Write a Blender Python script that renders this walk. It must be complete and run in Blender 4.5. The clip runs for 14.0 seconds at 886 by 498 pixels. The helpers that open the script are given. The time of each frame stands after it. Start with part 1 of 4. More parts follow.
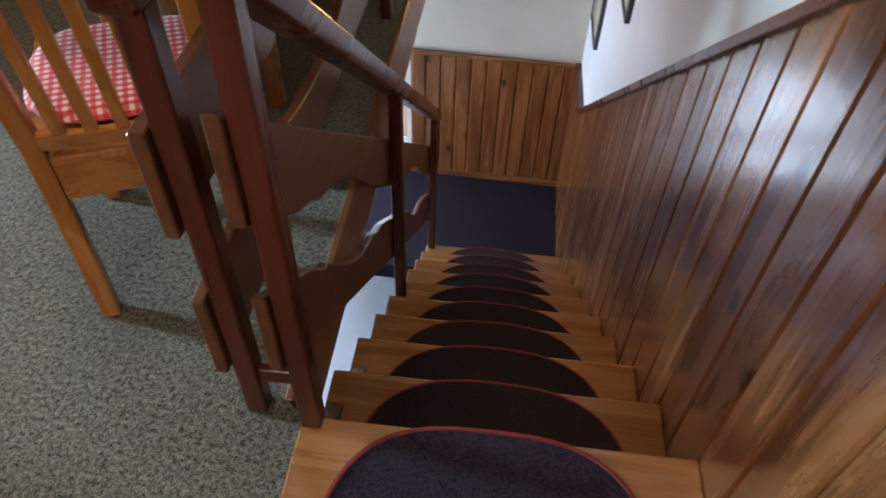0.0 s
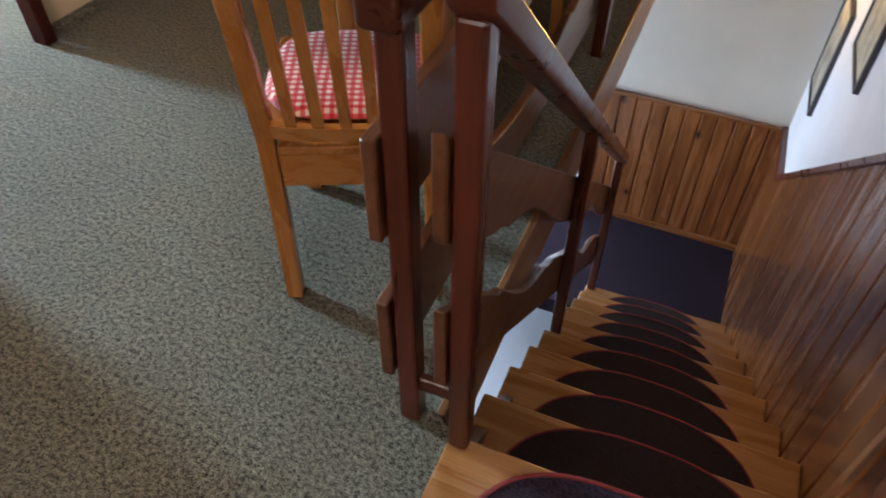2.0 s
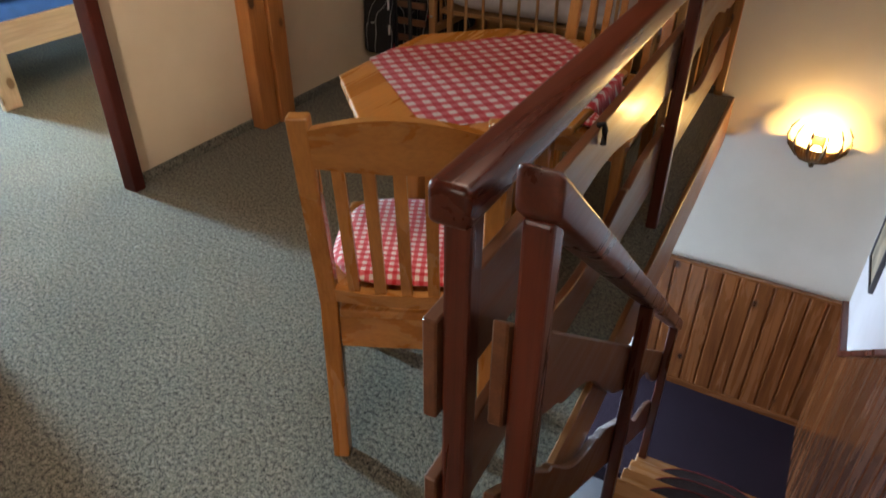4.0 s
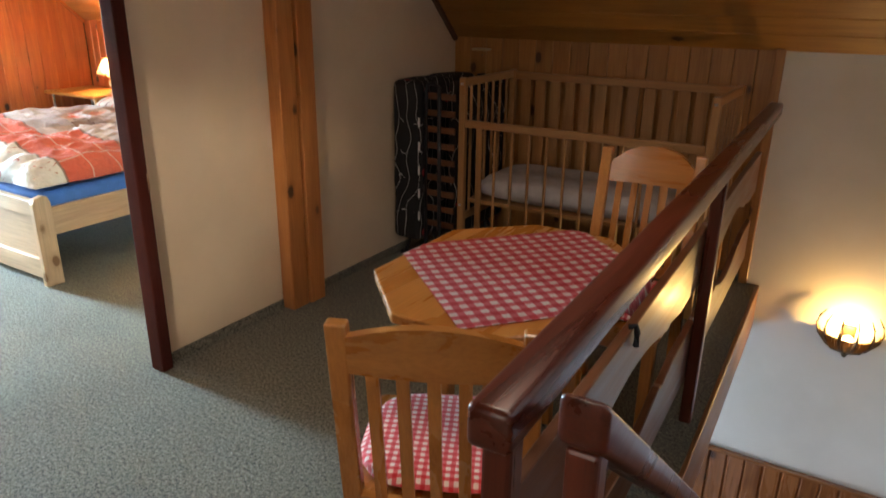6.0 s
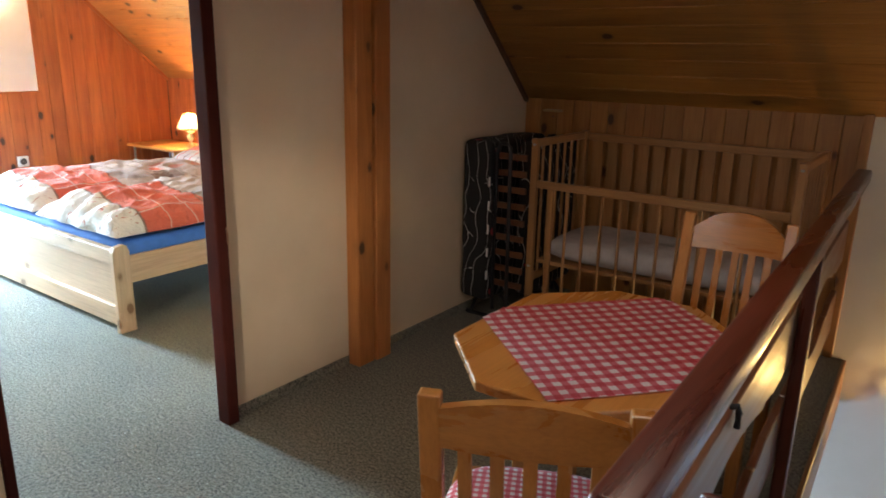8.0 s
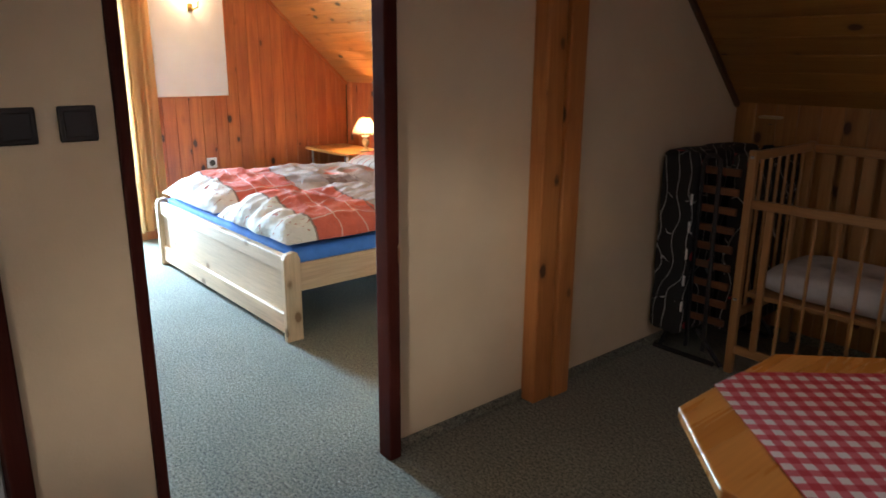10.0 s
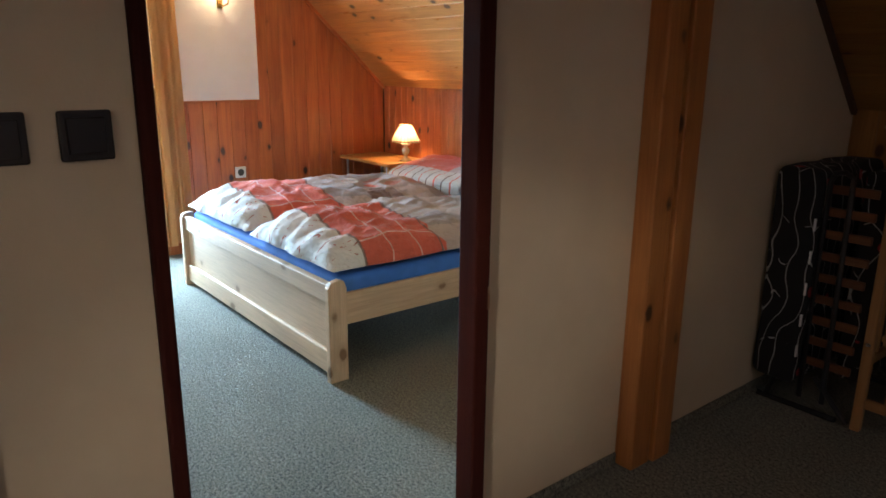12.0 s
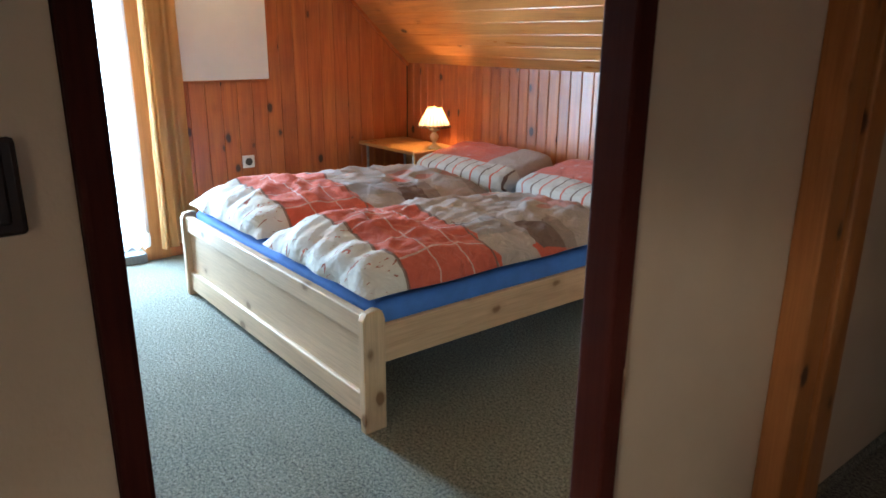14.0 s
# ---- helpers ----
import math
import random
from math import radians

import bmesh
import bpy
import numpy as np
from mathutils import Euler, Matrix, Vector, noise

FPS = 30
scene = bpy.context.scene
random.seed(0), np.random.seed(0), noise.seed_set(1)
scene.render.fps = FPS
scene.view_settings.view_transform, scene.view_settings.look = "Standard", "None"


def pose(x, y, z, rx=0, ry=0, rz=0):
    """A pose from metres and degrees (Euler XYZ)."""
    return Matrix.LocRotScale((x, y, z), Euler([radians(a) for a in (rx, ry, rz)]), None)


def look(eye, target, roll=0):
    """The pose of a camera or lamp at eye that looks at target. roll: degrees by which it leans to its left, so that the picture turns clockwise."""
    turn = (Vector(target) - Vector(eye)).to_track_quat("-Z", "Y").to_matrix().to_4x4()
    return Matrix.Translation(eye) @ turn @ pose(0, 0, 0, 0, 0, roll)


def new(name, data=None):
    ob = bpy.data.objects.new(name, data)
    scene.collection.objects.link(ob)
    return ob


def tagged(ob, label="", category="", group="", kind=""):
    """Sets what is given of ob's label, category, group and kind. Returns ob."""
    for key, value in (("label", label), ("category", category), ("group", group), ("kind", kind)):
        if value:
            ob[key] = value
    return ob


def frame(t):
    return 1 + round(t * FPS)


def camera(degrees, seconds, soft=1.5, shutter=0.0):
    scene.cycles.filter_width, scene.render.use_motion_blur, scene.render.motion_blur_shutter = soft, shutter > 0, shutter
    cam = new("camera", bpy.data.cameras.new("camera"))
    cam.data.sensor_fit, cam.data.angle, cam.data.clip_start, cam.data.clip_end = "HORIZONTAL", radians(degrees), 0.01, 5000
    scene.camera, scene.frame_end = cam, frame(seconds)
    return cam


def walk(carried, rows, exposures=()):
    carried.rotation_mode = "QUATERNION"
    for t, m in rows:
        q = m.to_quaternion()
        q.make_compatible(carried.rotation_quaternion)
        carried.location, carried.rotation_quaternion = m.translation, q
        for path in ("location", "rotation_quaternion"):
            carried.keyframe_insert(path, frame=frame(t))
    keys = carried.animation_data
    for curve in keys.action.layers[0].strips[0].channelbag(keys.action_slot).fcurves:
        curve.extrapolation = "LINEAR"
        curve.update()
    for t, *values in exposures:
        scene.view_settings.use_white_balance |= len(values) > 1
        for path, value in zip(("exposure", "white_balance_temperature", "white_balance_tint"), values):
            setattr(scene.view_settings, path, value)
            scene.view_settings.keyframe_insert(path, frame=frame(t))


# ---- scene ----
cam = camera(64.7, 14.0, 1.6, 0.5)
PATH = [
    (0, (0.275, -0.24, 1.29), (0.122, 1.113, -0.175), 2.1),
    (0.5, (0.254, -0.238, 1.297), (-0.001, 1.101, -0.167), 2.2),
    (1, (0.24, -0.239, 1.299), (-0.121, 1.081, -0.16), 1.6),
    (1.5, (0.232, -0.244, 1.302), (-0.235, 1.055, -0.145), 0.9),
    (2, (0.213, -0.249, 1.3), (-0.365, 1.034, -0.121), 0.3),
    (2.5, (0.202, -0.256, 1.314), (-0.485, 1.052, -0.035), -0.3),
    (3, (0.196, -0.253, 1.324), (-0.546, 1.097, 0.049), 0.3),
    (5.5, (0.171, -0.236, 1.41), (-0.773, 1.338, 0.616), 0.5),
    (6, (0.157, -0.235, 1.417), (-0.825, 1.369, 0.738), 0.7),
    (6.5, (0.155, -0.247, 1.431), (-0.854, 1.377, 0.846), 0.9),
    (7, (0.133, -0.25, 1.432), (-0.902, 1.375, 0.896), 1.3),
    (7.5, (0.104, -0.244, 1.429), (-0.968, 1.352, 0.881), 1.3),
    (8, (0.067, -0.239, 1.421), (-1.069, 1.319, 0.891), 1.1),
    (8.5, (0.029, -0.219, 1.414), (-1.184, 1.287, 0.904), 0.4),
    (9, (-0.048, -0.146, 1.402), (-1.377, 1.258, 0.889), 0.1),
    (11.3, (-0.582, 0.045, 1.383), (-2.094, 1.246, 0.86), 1.0),
    (11.5, (-0.643, 0.058, 1.374), (-2.146, 1.272, 0.858), 0.7),
    (12, (-0.759, 0.11, 1.363), (-2.264, 1.326, 0.856), 0.6),
    (12.5, (-0.906, 0.18, 1.377), (-2.418, 1.388, 0.873), 0.6),
    (13, (-1.053, 0.263, 1.369), (-2.574, 1.452, 0.846), 0.5),
    (13.5, (-1.203, 0.318, 1.361), (-2.724, 1.492, 0.804), 0.8),
    (14, (-1.363, 0.339, 1.366), (-2.86, 1.534, 0.791), 0.5),
]
EXPOSURES = [(0.0, 0.6, 6800, 17), (3.0, 0.65, 6800, 16), (5.5, 0.55, 6900, 16), (7.5, 0.45, 6700, 15), (9.0, 0.3, 6400, 15), (11.5, -0.6, 6200, 15), (14.0, -0.75, 6200, 15)]
walk(cam, [(t, look(eye, target, roll)) for t, eye, target, roll in PATH], EXPOSURES)

# ---- light ----
world = bpy.data.worlds.new("sky")
scene.world = world
world.use_nodes = True
wn = world.node_tree
sky = wn.nodes.new("ShaderNodeTexSky")
sky.sky_type, sky.sun_disc = "NISHITA", False
sky.sun_elevation, sky.sun_rotation = radians(12), radians(149)
wn.links.new(sky.outputs[0], wn.nodes["Background"].inputs[0])
wn.nodes["Background"].inputs[1].default_value = 0.12


def area_lamp(name, eye, target, sx, sy, watts, colour):
    data = bpy.data.lights.new(name, "AREA")
    data.shape, data.size, data.size_y, data.energy, data.color = "RECTANGLE", sx, sy, watts, colour
    ob = new(name, data)
    ob.matrix_basis = look(eye, target)
    return ob


def bulb_lamp(name, place, watts, colour, radius):
    data = bpy.data.lights.new(name, "POINT")
    data.energy, data.color, data.shadow_soft_size = watts, colour, radius
    ob = new(name, data)
    ob.location = place
    return ob


sun_data = bpy.data.lights.new("sun", "SUN")
sun_data.energy, sun_data.angle, sun_data.color = 0.75, radians(4), (1.0, 0.92, 0.76)
new("sun", sun_data).matrix_basis = look((6, -10, 2.5), (0, 0, 0))

WARM = (1.0, 0.62, 0.19)
DAY = (0.48, 0.79, 1.0)
area_lamp("daylight_bedroom", (-6.02, 1.27, 1.0), (0, 1.27, 0.92), 0.46, 1.55, 490, DAY)
area_lamp("daylight_roof_window", (-0.25, -2.07, 2.37), (-0.25, -1.393, 1.634), 2.2, 2.0, 54, (1.0, 0.92, 0.80))
# weak fill added overhead for the stair mats and rail
area_lamp("daylight_stairwell_roof", (0.22, 1.0, 2.372), (0.22, 1.0, 0), 0.56, 0.86, 2.2, (1.0, 0.94, 0.84))
# added lamp above the unseen table shaft, brightens cloth and chairs
area_lamp("daylight_table_roof", (-0.55, 1.25, 2.69), (-0.55, 1.25, 0), 0.56, 0.66, 9, (1.0, 0.90, 0.76))
area_lamp("daylight_downstairs", (-1.66, 2.75, -1.35), (0.3, 2.75, -1.25), 1.25, 1.1, 46, (0.56, 0.75, 1.0))
area_lamp("daylight_stair_window", (-0.85, 3.50, -1.32), (-0.85, 0, -1.32), 0.76, 0.76, 7, (0.60, 0.78, 1.0))
bulb_lamp("stair_sconce_bulb", (0.245, 3.482, -0.125), 10, WARM, 0.010)
bulb_lamp("table_lamp_bulb", (-5.18, 3.30, 0.853), 22, (1.0, 0.60, 0.24), 0.015)
bulb_lamp("bedroom_sconce_bulb", (-5.75, 2.15, 1.86), 6, (1.0, 0.70, 0.38), 0.04)

# ---- materials ----


def nodes_of(name, rough=0.6, colour=(0.5, 0.5, 0.5), metal=0.0):
    m = bpy.data.materials.new(name)
    m.use_nodes = True
    t = m.node_tree
    b = t.nodes["Principled BSDF"]
    b.inputs["Base Color"].default_value = (*colour, 1)
    b.inputs["Roughness"].default_value = rough
    b.inputs["Metallic"].default_value = metal
    return m, t, b


def node(t, kind, **inputs):
    n = t.nodes.new("ShaderNode" + kind)
    for k, v in inputs.items():
        n.inputs[k].default_value = v
    return n


def math_node(t, op, a, b=0.0, c=0.0):
    n = t.nodes.new("ShaderNodeMath")
    n.operation = op
    for k, v in enumerate((a, b, c)):
        if isinstance(v, (int, float)):
            n.inputs[k].default_value = v
        else:
            t.links.new(v, n.inputs[k])
    return n.outputs[0]


def ramp(t, fac, stops, constant=False):
    n = t.nodes.new("ShaderNodeValToRGB")
    if constant:
        n.color_ramp.interpolation = "CONSTANT"
    e = n.color_ramp.elements
    while len(e) < len(stops):
        e.new(0.5)
    for k, (p, c) in enumerate(stops):
        e[k].position = p
        e[k].color = (*c, 1) if len(c) == 3 else c
    t.links.new(fac, n.inputs[0])
    return n.outputs[0]


def mix(t, fac, a, b, blend="MIX"):
    n = t.nodes.new("ShaderNodeMix")
    n.data_type, n.blend_type = "RGBA", blend
    for sock, v in ((n.inputs[0], fac), (n.inputs[6], a), (n.inputs[7], b)):
        if isinstance(v, (int, float)):
            sock.default_value = v
        elif isinstance(v, tuple):
            sock.default_value = (*v, 1)
        else:
            t.links.new(v, sock)
    return n.outputs[2]


def bump(t, b, height, strength, distance=0.004):
    n = node(t, "Bump", Strength=strength, Distance=distance)
    t.links.new(height, n.inputs["Height"])
    t.links.new(n.outputs[0], b.inputs["Normal"])


def stretched(t, vector, scale):
    n = t.nodes.new("ShaderNodeMapping")
    n.inputs["Scale"].default_value = scale
    t.links.new(vector, n.inputs[0])
    return n.outputs[0]


def noise_of(t, vector, scale=1.0, detail=4.0, distortion=0.0, rough=0.55):
    n = node(t, "TexNoise", Scale=scale, Detail=detail, Distortion=distortion, Roughness=rough)
    t.links.new(vector, n.inputs["Vector"])
    return n.outputs[0]


def along(axis, a, c):
    return {"x": (a, c, c), "y": (c, a, c), "z": (c, c, a)}[axis]


def wood(name, dark, light, axis, rough=0.35, knots=0.0, coat=0.0, knot_colour=(0.06, 0.02, 0.008), vary=0.25, gloss=0.5, ripple=0.0):
    """Sawn softwood: long grain along one axis, pores, knots, and a tone of its own for each board."""
    m, t, b = nodes_of(name, rough)
    geo, info = t.nodes.new("ShaderNodeNewGeometry"), t.nodes.new("ShaderNodeObjectInfo")
    isl = math_node(t, "ADD", info.outputs["Random"], geo.outputs["Random Per Island"])
    off = math_node(t, "MULTIPLY", isl, 17.0)
    vec = t.nodes.new("ShaderNodeVectorMath")
    t.links.new(geo.outputs["Position"], vec.inputs[0])
    comb = t.nodes.new("ShaderNodeCombineXYZ")
    for k in range(3):
        t.links.new(off, comb.inputs[k])
    t.links.new(comb.outputs[0], vec.inputs[1])
    p = vec.outputs[0]
    g1 = noise_of(t, stretched(t, p, along(axis, 1.1, 13)), 1.0, 5, 1.2)
    g2 = noise_of(t, stretched(t, p, along(axis, 5, 170)), 1.0, 3, 0.3)
    g3 = noise_of(t, p, 1.3, 2)
    tone = ramp(t, g1, [(0.32, dark), (0.68, light)])
    tone = mix(t, 0.22, tone, ramp(t, g2, [(0.35, tuple(c * 0.55 for c in dark)), (0.6, light)]))
    tone = mix(t, 0.5, tone, ramp(t, g3, [(0.3, (0.75, 0.7, 0.66)), (0.7, (1.08, 1.06, 1.04))]), "MULTIPLY")
    each = node(t, "MapRange")
    t.links.new(isl, each.inputs[0])
    each.inputs[1].default_value, each.inputs[2].default_value = 0.0, 2.0
    each.inputs[3].default_value, each.inputs[4].default_value = 1 - vary, 1 + vary
    tone = mix(t, 1.0, tone, each.outputs[0], "MULTIPLY")
    if knots:
        vo = node(t, "TexVoronoi", Scale=1.0, Randomness=1.0)
        wob = noise_of(t, p, 30, 2)
        t.links.new(stretched(t, p, along(axis, 5.5, 9.0)), vo.inputs["Vector"])
        d = math_node(t, "ADD", vo.outputs["Distance"], math_node(t, "MULTIPLY", wob, 0.10))
        sep = t.nodes.new("ShaderNodeSeparateColor")
        t.links.new(vo.outputs["Color"], sep.inputs[0])
        keep = math_node(t, "LESS_THAN", sep.outputs[0], knots)
        core = node(t, "MapRange")
        t.links.new(d, core.inputs[0])
        core.inputs[1].default_value, core.inputs[2].default_value = 0.25, 0.18
        halo = node(t, "MapRange")
        t.links.new(d, halo.inputs[0])
        halo.inputs[1].default_value, halo.inputs[2].default_value = 0.42, 0.17
        tone = mix(t, math_node(t, "MULTIPLY", math_node(t, "MULTIPLY", halo.outputs[0], keep), 0.45), tone, tuple(c * 0.6 for c in dark))
        tone = mix(t, math_node(t, "MULTIPLY", core.outputs[0], keep), tone, knot_colour)
    t.links.new(tone, b.inputs["Base Color"])
    r = ramp(t, g1, [(0.3, (rough - 0.07,) * 3), (0.7, (rough + 0.1,) * 3)])
    t.links.new(r, b.inputs["Roughness"])
    b.inputs["Specular IOR Level"].default_value = gloss
    b.inputs["Coat Weight"].default_value = coat
    b.inputs["Coat Roughness"].default_value = 0.18
    if ripple:
        planed = noise_of(t, stretched(t, p, along(axis, 26, 5)), 1.0, 2, 0.4)
        g2 = math_node(t, "ADD", g2, math_node(t, "MULTIPLY", planed, ripple))
    bump(t, b, g2, 0.25, 0.0015)
    if ripple:
        t.links.new(b.inputs["Normal"].links[0].from_socket, b.inputs["Coat Normal"])
    return m


def wood_set(name, dark, light, **k):
    return {a: wood(name + "_" + a, dark, light, a, **k) for a in "xyz"}


RED = wood_set("red_stained_wood", (0.052, 0.009, 0.0045), (0.120, 0.022, 0.009), rough=0.30, coat=0.22, vary=0.12)
FRAME_RED = wood_set("dark_red_paint", (0.036, 0.007, 0.005), (0.058, 0.011, 0.007), rough=0.85, coat=0.0, vary=0.05, gloss=0.12)
RAIL = wood_set("brown_stained_board", (0.085, 0.026, 0.011), (0.185, 0.068, 0.027), rough=0.36, coat=0.15, vary=0.12)
EDGE_WOOD = wood_set("brown_edge_board", (0.17, 0.062, 0.020), (0.29, 0.125, 0.042), rough=0.4, coat=0.1, vary=0.1)
WAINS = wood_set("varnished_panelling", (0.135, 0.040, 0.011), (0.32, 0.115, 0.035), rough=0.24, coat=1.0, knots=0.22, vary=0.24, ripple=1.5)
TREAD = wood_set("varnished_tread", (0.30, 0.12, 0.035), (0.50, 0.23, 0.075), rough=0.25, coat=0.5, vary=0.12)
PINE = wood_set("knotty_pine", (0.36, 0.084, 0.021), (0.58, 0.175, 0.046), rough=0.42, coat=0.25, knots=0.5, vary=0.16, knot_colour=(0.035, 0.010, 0.005), ripple=4.0)
BEDROOF = wood_set("bedroom_ceiling_pine", (0.42, 0.15, 0.036), (0.62, 0.26, 0.075), rough=0.34, coat=0.4, knots=0.4, vary=0.16, knot_colour=(0.06, 0.018, 0.006))
KNEE = wood_set("hall_pine", (0.28, 0.115, 0.030), (0.43, 0.205, 0.062), rough=0.45, knots=0.30, vary=0.2)
CEIL = wood_set("ceiling_pine", (0.25, 0.108, 0.020), (0.36, 0.168, 0.036), rough=0.40, coat=0.15, knots=0.10, vary=0.12)
POST = wood_set("post_pine", (0.34, 0.115, 0.026), (0.49, 0.195, 0.054), rough=0.42, knots=0.3, vary=0.10)
CHAIR = wood_set("honey_beech", (0.34, 0.118, 0.021), (0.47, 0.192, 0.044), rough=0.28, coat=0.45, vary=0.08)
CRIB = wood_set("crib_beech", (0.31, 0.145, 0.050), (0.43, 0.225, 0.085), rough=0.4, vary=0.08)
BED = wood_set("pale_spruce", (0.51, 0.325, 0.20), (0.68, 0.465, 0.30), rough=0.45, knots=0.7, knot_colour=(0.22, 0.11, 0.05), vary=0.08)
NIGHT = wood_set("orange_pine", (0.44, 0.20, 0.055), (0.60, 0.31, 0.10), rough=0.32, coat=0.3, vary=0.08)
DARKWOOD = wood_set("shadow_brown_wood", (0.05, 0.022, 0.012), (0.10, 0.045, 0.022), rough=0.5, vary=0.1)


def make_carpet(name, dark, light, scale, sheen=0.0):
    m, t, b = nodes_of(name, 0.95)
    geo = t.nodes.new("ShaderNodeNewGeometry")
    p = geo.outputs["Position"]
    a = noise_of(t, p, scale, 4, 0.0, 0.75)
    f = noise_of(t, p, scale * 3.1, 2)
    big = noise_of(t, p, 1.7, 3)
    tone = ramp(t, math_node(t, "ADD", math_node(t, "MULTIPLY", a, 0.60), math_node(t, "MULTIPLY", f, 0.40)), [(0.40, dark), (0.50, tuple((d + l) / 2 for d, l in zip(dark, light))), (0.60, light)])
    tone = mix(t, 0.7, tone, ramp(t, big, [(0.3, (0.80, 0.80, 0.78)), (0.7, (1.1, 1.1, 1.1))]), "MULTIPLY")
    t.links.new(tone, b.inputs["Base Color"])
    b.inputs["Sheen Weight"].default_value = sheen
    b.inputs["Specular IOR Level"].default_value = 0.2
    bump(t, b, a, 0.9, 0.008)
    return m


CARPET = make_carpet("grey_green_carpet", (0.012, 0.012, 0.009), (0.31, 0.29, 0.225), 92, 0.1)
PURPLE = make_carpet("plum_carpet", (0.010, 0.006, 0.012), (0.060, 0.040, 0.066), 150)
# darker copy of the plum carpet, the landing's shade put into its colour
PURPLE_SHADED = make_carpet("plum_carpet_shaded", (0.006, 0.004, 0.008), (0.038, 0.024, 0.040), 150)
MATTING = make_carpet("aubergine_matting", (0.009, 0.004, 0.005), (0.044, 0.022, 0.022), 190, 0.1)


def make_plaster(name, colour, rough=0.85):
    m, t, b = nodes_of(name, rough)
    p = t.nodes.new("ShaderNodeNewGeometry").outputs["Position"]
    a, f = noise_of(t, p, 2.2, 4), noise_of(t, p, 130, 4)
    tone = mix(t, 1.0, colour, ramp(t, a, [(0.3, (0.90, 0.89, 0.87)), (0.7, (1.03, 1.03, 1.03))]), "MULTIPLY")
    t.links.new(tone, b.inputs["Base Color"])
    bump(t, b, f, 0.22, 0.003)
    return m


CREAM = make_plaster("cream_plaster", (0.61, 0.475, 0.33))
OFFWHITE = make_plaster("offwhite_plaster", (0.62, 0.57, 0.48))
WHITE = make_plaster("white_plaster", (0.78, 0.78, 0.79))
PALE = make_plaster("pale_tiles", (0.72, 0.74, 0.76), 0.4)
BOARD = make_plaster("white_board", (0.80, 0.77, 0.74), 0.7)


def make_plain(name, colour, rough=0.5, metal=0.0, grain=0.12, scale=40):
    m, t, b = nodes_of(name, rough, colour, metal)
    p = t.nodes.new("ShaderNodeNewGeometry").outputs["Position"]
    a = noise_of(t, p, scale, 4)
    t.links.new(mix(t, 1.0, colour, ramp(t, a, [(0.25, (1 - grain * 2,) * 3), (0.75, (1 + grain,) * 3)]), "MULTIPLY"), b.inputs["Base Color"])
    bump(t, b, a, 0.1, 0.002)
    return m


PIPING = make_plain("red_piping", (0.22, 0.025, 0.025), 0.8)
PLATE = make_plain("brown_switch_plastic", (0.016, 0.008, 0.006), 0.55)
SOCKET = make_plain("white_socket_plastic", (0.75, 0.73, 0.70), 0.35, grain=0.03)
HOLE = make_plain("socket_hole", (0.05, 0.045, 0.04), 0.5)
BEIGE = make_plain("beige_socket_plastic", (0.45, 0.33, 0.18), 0.45, grain=0.05)
BLUE = make_plain("blue_sheet", (0.055, 0.18, 0.56), 0.85, grain=0.08, scale=14)
GREY = make_plain("pale_grey_mattress", (0.50, 0.47, 0.47), 0.9, grain=0.08, scale=18)
STEEL = make_plain("grey_steel", (0.45, 0.45, 0.46), 0.3, 1.0)
BLACKSTEEL = make_plain("black_steel", (0.02, 0.02, 0.022), 0.45, 0.4)
BRONZE = make_plain("bronze_beads", (0.11, 0.068, 0.026), 0.5, 0.6)
DARKBRONZE = make_plain("dark_bronze", (0.07, 0.045, 0.02), 0.4, 0.8)
BRASS = make_plain("aged_brass", (0.42, 0.28, 0.10), 0.3, 1.0)
CERAMIC = make_plain("cream_ceramic", (0.66, 0.55, 0.38), 0.2, grain=0.06)
DOORWHITE = make_plain("pale_blue_door_paint", (0.62, 0.68, 0.72), 0.4, grain=0.04, scale=8)
THRESH = make_plain("grey_threshold", (0.22, 0.23, 0.24), 0.6)
PICFRAME = make_plain("dark_grey_frame", (0.05, 0.045, 0.05), 0.5)
PICTURE = make_plain("faded_beige_print", (0.46, 0.40, 0.28), 0.6, grain=0.3, scale=9)


def glow(name, colour, strength):
    m = bpy.data.materials.new(name)
    m.use_nodes = True
    t = m.node_tree
    t.nodes.remove(t.nodes["Principled BSDF"])
    e = node(t, "Emission", Color=(*colour, 1), Strength=strength)
    t.links.new(e.outputs[0], t.nodes["Material Output"].inputs[0])
    return m


BULB = glow("lit_bulb", (1.0, 0.78, 0.42), 14)


def through_cloth(name, colour, clear):
    m, t, b = nodes_of(name, 0.9, colour)
    tr, di = node(t, "BsdfTranslucent", Color=(*colour, 1)), node(t, "BsdfDiffuse", Color=(*colour, 1))
    cl = t.nodes.new("ShaderNodeBsdfTransparent")
    m1, m2 = t.nodes.new("ShaderNodeMixShader"), t.nodes.new("ShaderNodeMixShader")
    m1.inputs[0].default_value, m2.inputs[0].default_value = 0.5, clear
    t.links.new(tr.outputs[0], m1.inputs[1])
    t.links.new(di.outputs[0], m1.inputs[2])
    t.links.new(m1.outputs[0], m2.inputs[1])
    t.links.new(cl.outputs[0], m2.inputs[2])
    t.links.new(m2.outputs[0], t.nodes["Material Output"].inputs[0])
    return m


SHEER = through_cloth("white_sheer", (0.86, 0.88, 0.90), 0.7)
CURTAIN = through_cloth("ochre_curtain_cloth", (0.64, 0.38, 0.17), 0.0)
LACE = through_cloth("lace_border", (0.86, 0.88, 0.90), 0.25)
SHADE = through_cloth("cream_shade_cloth", (0.30, 0.26, 0.20), 0.02)
OPAL = through_cloth("opal_glass", (0.95, 0.88, 0.72), 0.1)

